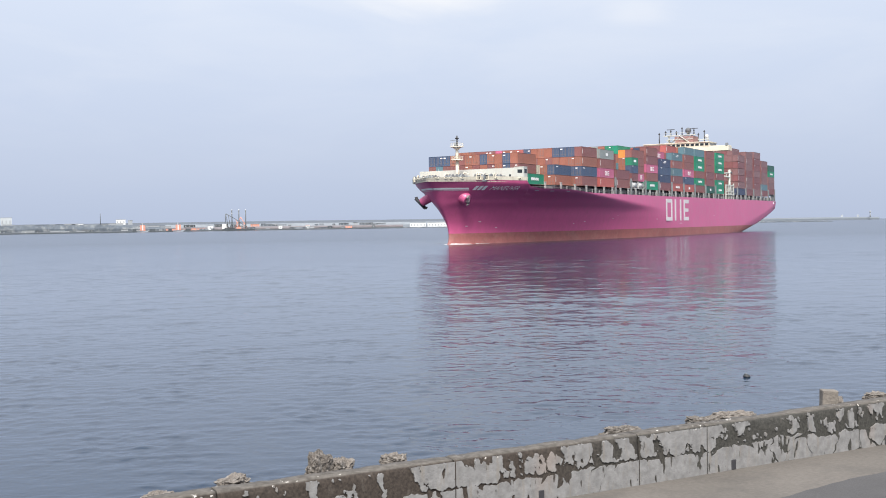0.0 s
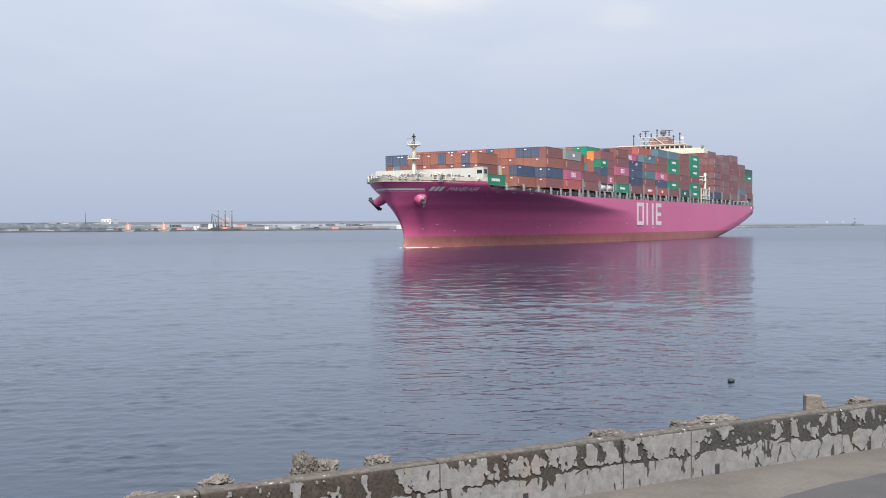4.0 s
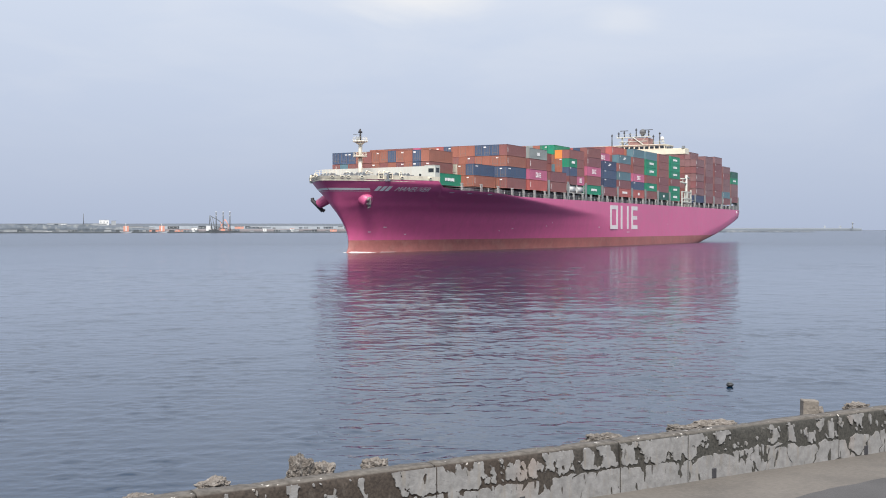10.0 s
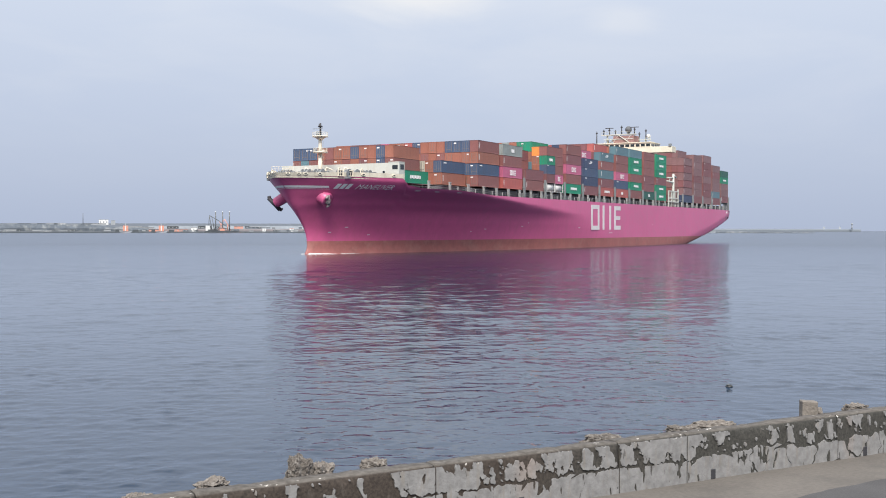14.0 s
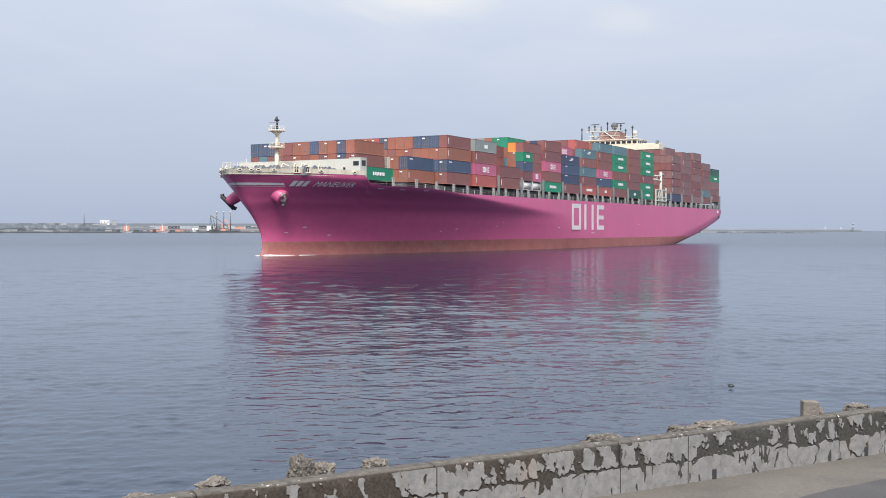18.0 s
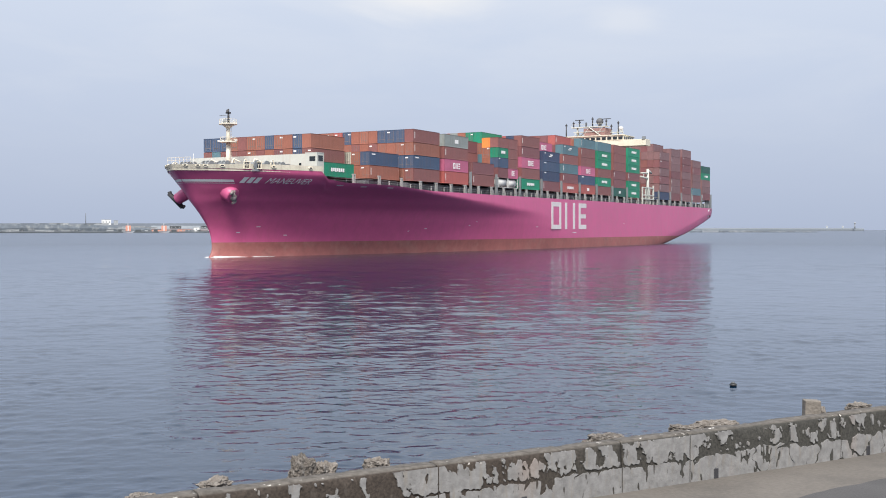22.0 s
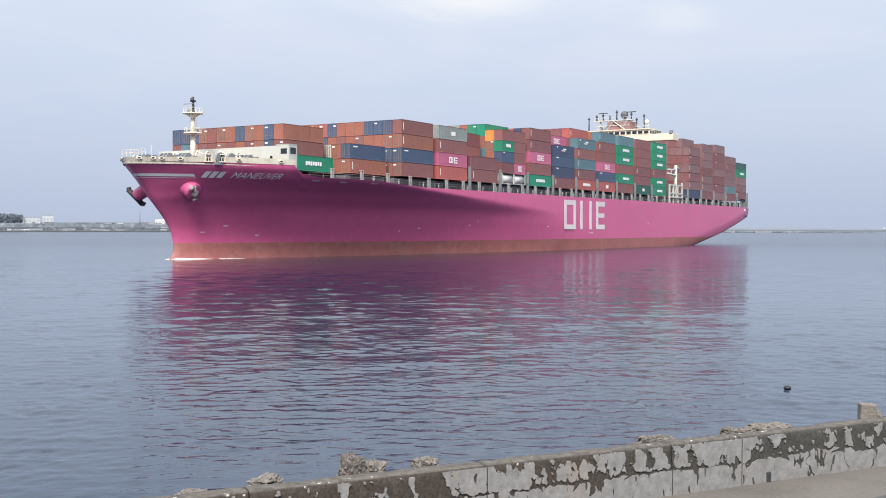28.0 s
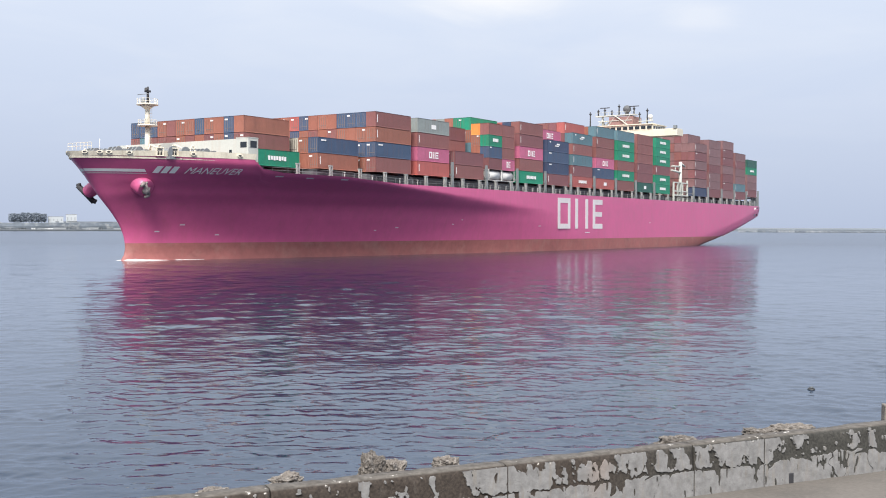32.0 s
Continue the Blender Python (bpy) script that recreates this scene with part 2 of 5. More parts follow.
def weathered_wall(plaster):
    """The sea wall: pale stained plaster, or the dark earthy and mossy concrete that shows where it has come off."""
    m = bpy.data.materials.new("weathered_plaster" if plaster else "bare_wall_concrete")
    m.use_nodes = True
    nt, lk = m.node_tree.nodes, m.node_tree.links
    b = nt["Principled BSDF"]
    b.inputs["Roughness"].default_value = 0.9
    tc = nt.new("ShaderNodeTexCoord")
    sep = nt.new("ShaderNodeSeparateXYZ")
    lk.new(tc.outputs["Object"], sep.inputs[0])

    def noise_(scale, detail=6, rough=0.6, stretch=(1, 1, 1), dist=0.0):
        mp = nt.new("ShaderNodeMapping")
        mp.inputs["Scale"].default_value = stretch
        lk.new(tc.outputs["Object"], mp.inputs["Vector"])
        n = nt.new("ShaderNodeTexNoise")
        n.inputs["Scale"].default_value, n.inputs["Detail"].default_value = scale, detail
        n.inputs["Roughness"].default_value, n.inputs["Distortion"].default_value = rough, dist
        lk.new(mp.outputs[0], n.inputs["Vector"])
        return n.outputs["Fac"]

    def rng(v, a, b_, c=0.0, d=1.0):
        r = nt.new("ShaderNodeMapRange")
        for k, x in (("From Min", a), ("From Max", b_), ("To Min", c), ("To Max", d)):
            r.inputs[k].default_value = x
        lk.new(v, r.inputs["Value"])
        return r.outputs[0]

    def math_(op, a, b_):
        n = nt.new("ShaderNodeMath")
        n.operation = op
        for i, v in enumerate((a, b_)):
            if isinstance(v, float):
                n.inputs[i].default_value = v
            else:
                lk.new(v, n.inputs[i])
        return n.outputs[0]

    def mix(f, a, b_):
        n = nt.new("ShaderNodeMix")
        n.data_type = "RGBA"
        lk.new(f, n.inputs["Factor"])
        for k, v in (("A", a), ("B", b_)):
            if isinstance(v, tuple):
                n.inputs[k].default_value = (*v, 1)
            else:
                lk.new(v, n.inputs[k])
        return n.outputs["Result"]

    fine = noise_(24, 6)
    if plaster:
        colour = mix(rng(noise_(7, 6), 0.3, 0.7), (0.15, 0.149, 0.149), (0.252, 0.251, 0.251))
        streaks = rng(noise_(7, 7, 0.65, (1.6, 1.6, 0.25)), 0.54, 0.68, 0.0, 0.7)
        colour = mix(streaks, colour, (0.20, 0.18, 0.155))
        rusty = rng(noise_(1.0, 3, 0.5, (1, 1, 0.4)), 0.60, 0.72, 0.0, 0.35)
        colour = mix(rusty, colour, (0.27, 0.20, 0.16))
        drips = rng(noise_(6.5, 5, 0.6, (1.3, 1.3, 0.3), 1.0), 0.66, 0.68, 0.0, 0.7)
        colour = mix(drips, colour, (0.06, 0.054, 0.048))
    else:
        moss = mix(rng(fine, 0.3, 0.7), (0.020, 0.020, 0.018), (0.062, 0.060, 0.053))
        earth = mix(rng(fine, 0.3, 0.7), (0.020, 0.015, 0.012), (0.062, 0.049, 0.040))
        along = math_("ADD", sep.outputs["X"], math_("MULTIPLY", noise_(0.6, 3), 4.0))
        colour = mix(rng(along, 3.4, 6.5), earth, moss)
        grey = rng(noise_(4.0, 6, 0.65, (1, 1, 0.5)), 0.60, 0.70, 0.0, 0.4)
        colour = mix(grey, colour, (0.13, 0.116, 0.102))
        topping = rng(sep.outputs["Z"], 0.765, 0.785)
        colour = mix(topping, colour, mix(rng(noise_(9, 6), 0.35, 0.7), (0.062, 0.055, 0.048), (0.14, 0.128, 0.115)))
    cracks = nt.new("ShaderNodeTexVoronoi")
    cracks.feature = "DISTANCE_TO_EDGE"
    cracks.inputs["Scale"].default_value = 0.42
    wobble = nt.new("ShaderNodeTexNoise")
    wobble.inputs["Scale"].default_value = 3.0
    lk.new(tc.outputs["Object"], wobble.inputs["Vector"])
    wadd = nt.new("ShaderNodeVectorMath")
    wadd.operation = "MULTIPLY_ADD"
    lk.new(wobble.outputs["Color"], wadd.inputs[0])
    wadd.inputs[1].default_value = (0.35, 0.35, 0.35)
    lk.new(tc.outputs["Object"], wadd.inputs[2])
    lk.new(wadd.outputs[0], cracks.inputs["Vector"])
    crack = rng(cracks.outputs["Distance"], 0.0, 0.004, 0.0 if plaster else 0.15, 0.0)
    colour = mix(crack, colour, (0.05, 0.045, 0.04))
    chips = math_("MULTIPLY", rng(noise_(7.5, 5, 0.6), 0.65, 0.67), rng(sep.outputs["Z"], 0.735, 0.75))
    colour2 = mix(chips, colour, (0.50, 0.48, 0.45))
    lk.new(colour2, b.inputs["Base Color"])
    h = math_("MULTIPLY", fine, 0.010)
    h = math_("ADD", h, math_("MULTIPLY", crack, -0.02))
    bp = nt.new("ShaderNodeBump")
    bp.inputs["Distance"].default_value = 1.0
    lk.new(h, bp.inputs["Height"])
    lk.new(bp.outputs[0], b.inputs["Normal"])
    return m


M = {
    "pink": surf("magenta_hull_paint", (0.56, 0.106, 0.248), rough=0.38, var=0.14, scale=0.05, fine=0.5, stain=(0.46, 0.11, 0.19), stain_amount=0.5, streak=True, coat=0.12),
    "boot": surf("red_brown_antifouling", (0.34, 0.118, 0.110), rough=0.55, var=0.3, scale=0.12, fine=0.9, stain=(0.37, 0.19, 0.165), stain_amount=0.6),
    "cream": surf("cream_paint", (0.70, 0.65, 0.53), rough=0.5, var=0.12, scale=0.3, fine=3, stain=(0.40, 0.26, 0.16), stain_amount=0.25, streak=True),
    "bulwark": surf("weathered_cream_paint", (0.59, 0.55, 0.455), rough=0.65, var=0.22, scale=0.5, fine=3, stain=(0.26, 0.18, 0.12), stain_amount=0.5, streak=True),
    "house": surf("off_white_paint", (0.51, 0.53, 0.495), rough=0.5, var=0.12, scale=0.3, fine=3, stain=(0.42, 0.30, 0.2), stain_amount=0.25, streak=True),
    "white": surf("white_paint", (0.60, 0.60, 0.59), rough=0.7, var=0.12, scale=0.5),
    "marking": surf("white_lettering_paint", (0.82, 0.81, 0.81), rough=0.55, var=0.08, scale=0.4),
    "emblem": surf("faded_white_hull_paint", (0.64, 0.60, 0.62), rough=0.6, var=0.12, scale=0.3, fine=2),
    "steel": surf("grey_deck_steel", (0.20, 0.22, 0.235), rough=0.55, var=0.25, scale=0.6, stain=(0.14, 0.08, 0.05), stain_amount=0.5, streak=True),
    "rusty": surf("rusty_iron", (0.24, 0.14, 0.13), rough=0.8, var=0.35, scale=1.5),
    "anchor_iron": surf("weathered_anchor_iron", (0.25, 0.22, 0.22), rough=0.75, var=0.4, scale=1.5, stain=(0.20, 0.09, 0.06), stain_amount=0.7),
    "galvanised": surf("galvanised_steel", (0.36, 0.36, 0.355), rough=0.5, var=0.2),
    "door_steel": surf("worn_door_steel", (0.21, 0.175, 0.165), rough=0.6, var=0.25),
    "dark": surf("dark_coaming_steel", (0.12, 0.125, 0.135), rough=0.7, var=0.3),
    "deck": surf("red_oxide_deck", (0.20, 0.09, 0.07), rough=0.75, var=0.25),
    "iron": surf("black_iron", (0.035, 0.035, 0.04), rough=0.6, var=0.3),
    "glass": surf("dark_window_glass", (0.02, 0.026, 0.032), rough=0.12, var=0.1),
    "buff": surf("buff_mast_paint", (0.72, 0.68, 0.58), rough=0.5, var=0.1, stain=(0.35, 0.2, 0.1), stain_amount=0.25, streak=True),
    "foam": surf("sea_foam", (0.66, 0.68, 0.69), rough=0.9, var=0.08, scale=3, bump=0.05),
    "concrete": surf("worn_concrete", (0.108, 0.098, 0.088), rough=0.92, var=0.38, scale=0.5, fine=14, bump=0.01, stain=(0.075, 0.070, 0.065), stain_amount=0.7),
    "asphalt": surf("damp_asphalt", (0.072, 0.070, 0.072), rough=0.85, var=0.35, scale=0.8, fine=40, bump=0.01),
    "rock": surf("shell_crusted_concrete_rubble", (0.14, 0.124, 0.110), rough=0.95, var=0.6, scale=6, fine=24, bump=0.03, stain=(0.35, 0.33, 0.31), stain_amount=0.75),
    "post": surf("weathered_concrete_post", (0.155, 0.138, 0.121), rough=0.9, var=0.45, scale=2.5, fine=20, bump=0.02, stain=(0.12, 0.11, 0.09), stain_amount=0.6, streak=True),
    # shore, mole, outer and far_mole: blue-grey distance haze mixed into the stone colour
    "shore": surf("hazed_shore_stone", (0.10, 0.12, 0.145), rough=0.95, var=0.5, scale=0.04, fine=0.25, stain=(0.30, 0.31, 0.31), stain_amount=0.9),
    "mole": surf("hazed_breakwater_concrete", (0.215, 0.24, 0.27), rough=0.95, var=0.25, scale=0.02, fine=0.2),
    "outer": surf("hazed_sea_wall_stone", (0.125, 0.145, 0.175), rough=0.95, var=0.15, scale=0.02, fine=0.2),
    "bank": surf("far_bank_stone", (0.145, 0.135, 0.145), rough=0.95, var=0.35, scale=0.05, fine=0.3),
    "far_mole": surf("hazed_outer_concrete", (0.165, 0.19, 0.22), rough=0.95, var=0.15, scale=0.02, fine=0.2),
    "foot": surf("dark_wet_stone", (0.065, 0.075, 0.085), rough=0.9, var=0.35, scale=0.1, fine=0.6),
    "far_white": surf("far_white_paint", (0.62, 0.63, 0.63), rough=0.7, var=0.08, scale=0.05),
    # white dulled by distance haze put into the paint colour
    "far_pale": surf("far_hazed_white_paint", (0.43, 0.46, 0.48), rough=0.8, var=0.15, scale=0.05),
    # besides grey paint, stands in for haze over far openings and the light tower
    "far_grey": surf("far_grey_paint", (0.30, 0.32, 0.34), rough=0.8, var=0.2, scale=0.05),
    "far_red": surf("orange_red_paint", (0.60, 0.27, 0.20), rough=0.6, var=0.15, scale=0.1),
    "far_yellow": surf("pale_yellow_tank_paint", (0.72, 0.66, 0.42), rough=0.6, var=0.1, scale=0.05),
    # foliage lightened to blue-grey: the air's haze is in this colour
    "leaf": surf("hazed_foliage", (0.20, 0.235, 0.28), rough=1.0, var=0.15, scale=0.1, fine=0.6),
    "float": surf("black_rubber_float", (0.03, 0.032, 0.035), rough=0.55, var=0.3, scale=4),
    "pole": surf("dark_pole_paint", (0.10, 0.11, 0.12), rough=0.7),
}
PAINT = {
    "brown": (0.235, 0.094, 0.09), "maroon": (0.20, 0.08, 0.088), "rust": (0.30, 0.117, 0.083), "orange": (0.78, 0.25, 0.06),
    "blue": (0.056, 0.092, 0.165), "navy": (0.042, 0.064, 0.125), "teal": (0.1, 0.19, 0.23), "green": (0.010, 0.230, 0.135),
    # mauve is container brown with distance haze blended into the base colour
    "pink": (0.50, 0.13, 0.235), "grey": (0.24, 0.27, 0.265), "red": (0.40, 0.105, 0.095), "mauve": (0.215, 0.118, 0.125), "cream": (0.55, 0.53, 0.45), "dgreen": (0.020, 0.105, 0.085),
}
CM = {k: corrugated("container_paint_" + k, v) for k, v in PAINT.items()}


# ---------------------------------------------------------------- mesh helpers
def part(name, bm, material, parent, label=""):
    me = bpy.data.meshes.new(name)
    bm.to_mesh(me)
    bm.free()
    for mt in (material if isinstance(material, (list, tuple)) else [material]):
        me.materials.append(mt)
    ob = new(name, me)
    if parent:
        ob.parent = parent
    if label:
        ob["label"] = label
    return ob


def thing(name, label, category, group="", kind="", at=None):
    ob = new(name)
    ob.empty_display_size = 0.3
    if at is not None:
        ob.matrix_basis = at
    return tagged(ob, label, category, group, kind)


def box(bm, x0, x1, y0, y1, z0, z1, mi=0):
    v = [bm.verts.new((x, y, z)) for z in (z0, z1) for x, y in ((x0, y0), (x1, y0), (x1, y1), (x0, y1))]
    for f in ((3, 2, 1, 0), (4, 5, 6, 7), (0, 1, 5, 4), (1, 2, 6, 5), (2, 3, 7, 6), (3, 0, 4, 7)):
        bm.faces.new([v[i] for i in f]).material_index = mi
    return v


def rod(bm, a, b, r0, r1=None, n=8, mi=0, caps=True):
    a, b = Vector(a), Vector(b)
    r1 = r0 if r1 is None else r1
    q = (b - a).to_track_quat("Z", "Y")
    rings = []
    for p, r in ((a, r0), (b, r1)):
        rings.append([bm.verts.new(p + q @ Vector((r * math.cos(2 * math.pi * i / n), r * math.sin(2 * math.pi * i / n), 0))) for i in range(n)])
    for i in range(n):
        f = bm.faces.new((rings[0][i], rings[0][(i + 1) % n], rings[1][(i + 1) % n], rings[1][i]))
        f.smooth, f.material_index = n > 5, mi
    if caps:
        bm.faces.new(rings[0][::-1]).material_index = mi
        bm.faces.new(rings[1]).material_index = mi


def ball(bm, c, r, seg=12, squash=(1, 1, 1)):
    res = bmesh.ops.create_uvsphere(bm, u_segments=seg, v_segments=max(6, seg // 2), radius=1)
    for v in res["verts"]:
        v.co = Vector((c[0] + v.co.x * r * squash[0], c[1] + v.co.y * r * squash[1], c[2] + v.co.z * r * squash[2]))
        for f in v.link_faces:
            f.smooth = True


def rubble(bm, c, size, seed, rough=0.35, sub=3):
    """A broken lump: an icosphere pressed towards a block, with chips and pits."""
    res = bmesh.ops.create_icosphere(bm, subdivisions=sub, radius=1)
    for v in res["verts"]:
        d = v.co.normalized()
        k = 1 / max(abs(d.x), abs(d.y), abs(d.z)) ** 0.45
        p = d * k * 0.85
        p *= 1 + rough * noise.noise(d * 1.7 + Vector((seed, 0, 0))) + rough * 0.6 * noise.noise(d * 5 + Vector((0, seed, 0)))
        if sub > 2:
            p *= 1 + 0.10 * noise.noise(d * 11 + Vector((0, seed, seed))) + 0.07 * noise.noise(d * 23 + Vector((seed, seed, 0)))
        v.co = Vector((c[0] + p.x * size[0], c[1] + p.y * size[1], c[2] + p.z * size[2]))


def lerp_table(tab, x):
    for (a, fa), (b_, fb) in zip(tab, tab[1:]):
        if a <= x <= b_:
            return fa + (fb - fa) * (x - a) / (b_ - a)
    return tab[0][1] if x < tab[0][0] else tab[-1][1]


def fair_table(tab, x):
    """A smooth curve through the points of a table."""
    if x <= tab[0][0] or x >= tab[-1][0]:
        return tab[0][1] if x <= tab[0][0] else tab[-1][1]
    i = max(k for k in range(len(tab) - 1) if tab[k][0] <= x)
    (x0, y0), (x1, y1) = tab[i], tab[i + 1]
    rise = lambda k: (tab[k + 1][1] - tab[k][1]) / (tab[k + 1][0] - tab[k][0])
    bend = lambda k: rise(0) if k == 0 else (rise(k - 1) if k == len(tab) - 1 else (0.5 * (rise(k - 1) + rise(k)) if rise(k - 1) * rise(k) > 0 else 0.0))
    h = x1 - x0
    p = (x - x0) / h
    return y0 * (1 + 2 * p) * (1 - p) ** 2 + bend(i) * h * p * (1 - p) ** 2 + y1 * p * p * (3 - 2 * p) + bend(i + 1) * h * p * p * (p - 1)


def new_bm():
    return bmesh.new()


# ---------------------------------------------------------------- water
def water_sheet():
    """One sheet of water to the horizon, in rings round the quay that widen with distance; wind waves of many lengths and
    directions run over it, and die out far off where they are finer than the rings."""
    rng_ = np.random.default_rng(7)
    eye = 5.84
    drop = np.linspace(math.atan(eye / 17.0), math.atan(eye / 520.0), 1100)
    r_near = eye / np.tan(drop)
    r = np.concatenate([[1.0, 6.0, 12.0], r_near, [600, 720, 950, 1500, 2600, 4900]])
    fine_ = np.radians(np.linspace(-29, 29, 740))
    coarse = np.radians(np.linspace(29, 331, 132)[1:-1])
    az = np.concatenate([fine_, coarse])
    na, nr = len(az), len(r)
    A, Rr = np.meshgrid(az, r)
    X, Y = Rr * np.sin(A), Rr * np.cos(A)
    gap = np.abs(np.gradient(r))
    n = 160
    lam = np.exp(np.concatenate([rng_.uniform(math.log(a), math.log(b_), c) for a, b_, c in ((4.5, 14.0, 12), (1.6, 4.5, 40), (0.55, 1.6, 78), (0.2, 0.55, 30))]))
    th = np.radians(rng_.normal(-84, 44, n))
    ph = rng_.uniform(0, 2 * math.pi, n)
    slope = 0.060 * math.sqrt(2 / n) * np.where(lam > 6.5, 0.8, 1.0)
    Z = np.zeros_like(X)
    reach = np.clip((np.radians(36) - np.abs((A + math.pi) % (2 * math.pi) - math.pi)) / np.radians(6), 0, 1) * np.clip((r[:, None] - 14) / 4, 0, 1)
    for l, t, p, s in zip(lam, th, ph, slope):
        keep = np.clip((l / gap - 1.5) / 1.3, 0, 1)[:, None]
        if keep.max() <= 0:
            continue
        rows = np.nonzero(keep[:, 0])[0]
        lo, hi = rows[0], rows[-1] + 1
        k = 2 * math.pi / l
        q = k * (math.cos(t) * X[lo:hi] + math.sin(t) * Y[lo:hi]) + p
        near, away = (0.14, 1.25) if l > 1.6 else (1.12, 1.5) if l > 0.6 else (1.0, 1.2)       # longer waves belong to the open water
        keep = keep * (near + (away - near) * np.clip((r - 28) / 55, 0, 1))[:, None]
        Z[lo:hi] += keep[lo:hi] * (s / k) * (np.sin(q) - 0.22 * np.cos(2 * q))
    crisp = np.zeros_like(X)
    for kx, ky, p in ((0.55, 0.9, 0.3), (-0.7, 0.62, 1.9), (0.31, -0.84, 4.0), (0.95, 0.22, 2.6), (-0.21, 0.4, 5.1)):
        crisp += np.sin(kx * X + ky * Y + p + 1.3 * np.sin(0.13 * X - 0.19 * Y + p))
    crisp = np.clip(0.95 + 0.26 * crisp, 0.4, 1.6)          # ripples come in small groups with calm water between
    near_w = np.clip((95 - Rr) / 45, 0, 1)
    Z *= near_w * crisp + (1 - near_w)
    gust = 0.80 + 0.16 * np.sin(X * 0.045 + Y * 0.021 + 1.0) + 0.14 * np.sin(X * -0.023 + Y * 0.052) + 0.12 * np.sin(X * 0.11 + Y * 0.07 + 2.0)
    Z *= np.clip(gust, 0.4, 1.2) * reach
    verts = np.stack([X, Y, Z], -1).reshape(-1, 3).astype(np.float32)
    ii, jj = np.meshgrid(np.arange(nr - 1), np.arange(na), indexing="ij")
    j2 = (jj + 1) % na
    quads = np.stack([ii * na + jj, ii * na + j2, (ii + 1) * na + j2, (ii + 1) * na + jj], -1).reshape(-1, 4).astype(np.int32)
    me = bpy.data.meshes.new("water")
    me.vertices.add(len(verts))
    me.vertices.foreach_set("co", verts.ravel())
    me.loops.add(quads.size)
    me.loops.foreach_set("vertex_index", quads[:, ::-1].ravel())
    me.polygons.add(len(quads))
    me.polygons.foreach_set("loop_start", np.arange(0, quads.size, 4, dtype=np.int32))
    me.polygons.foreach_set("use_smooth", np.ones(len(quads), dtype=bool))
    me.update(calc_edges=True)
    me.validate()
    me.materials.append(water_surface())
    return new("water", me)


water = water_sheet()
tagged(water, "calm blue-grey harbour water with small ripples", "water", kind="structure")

# ---------------------------------------------------------------- quay, sea wall and rubble
# the wall's own frame: u along the wall, v towards the sea, from a point on its landward foot
WALL_H, GROUND_Z = 0.80, 1.70
WALL_O, WALL_TURN = (-0.141, 14.962), 29.32
wall_pose = pose(WALL_O[0], WALL_O[1], GROUND_Z, 0, 0, WALL_TURN)


def quay():
    bm = new_bm()
    nx, ny = 60, 40
    grid = [[bm.verts.new((-40 + 110 * i / nx, -32 + 32.6 * j / ny, 0.012 * noise.noise(Vector((i * 0.7, j * 0.7, 0))))) for j in range(ny + 1)] for i in range(nx + 1)]
    for i in range(nx):
        for j in range(ny):
            bm.faces.new((grid[i][j], grid[i + 1][j], grid[i + 1][j + 1], grid[i][j + 1])).smooth = True
    for (i, j), (k, l) in (((0, 0), (nx, 0)), ((nx, ny), (0, ny)), ((0, ny), (0, 0)), ((nx, 0), (nx, ny))):
        a, b_ = grid[i][j].co, grid[k][l].co
        q = [bm.verts.new(p) for p in ((a.x, a.y, 0), (b_.x, b_.y, 0), (b_.x, b_.y, -4), (a.x, a.y, -4))]
        bm.faces.new(q)
    q = part("pavement", bm, M["concrete"], None)
    q.matrix_basis = wall_pose
    tagged(q, "worn grey concrete quay apron beside the sea wall", "pavement", kind="structure")
    bm = new_bm()
    pts = []
    for k in range(150):
        u = 2.6 + k * 0.22
        pts.append((u, -1.47 - 0.40 * max(0.0, (6.4 - u) / 2.6) ** 1.4 + 0.05 * math.sin(u * 0.9) + 0.05 * noise.noise(Vector((u * 2.2, 0, 0))) + 0.03 * noise.noise(Vector((u * 7, 3, 0)))))
    top = [bm.verts.new((u, v, 0.018)) for u, v in pts]
    low = [bm.verts.new((u, -14, 0.018)) for u, v in pts]
    for i in range(len(pts) - 1):
        bm.faces.new((low[i], low[i + 1], top[i + 1], top[i]))
    a = part("road", bm, M["asphalt"], None)
    a.matrix_basis = wall_pose
    tagged(a, "dark worn asphalt strip on the quay", "road", kind="structure")


quay()
WALL_MAT, PLASTER_MAT = weathered_wall(False), weathered_wall(True)


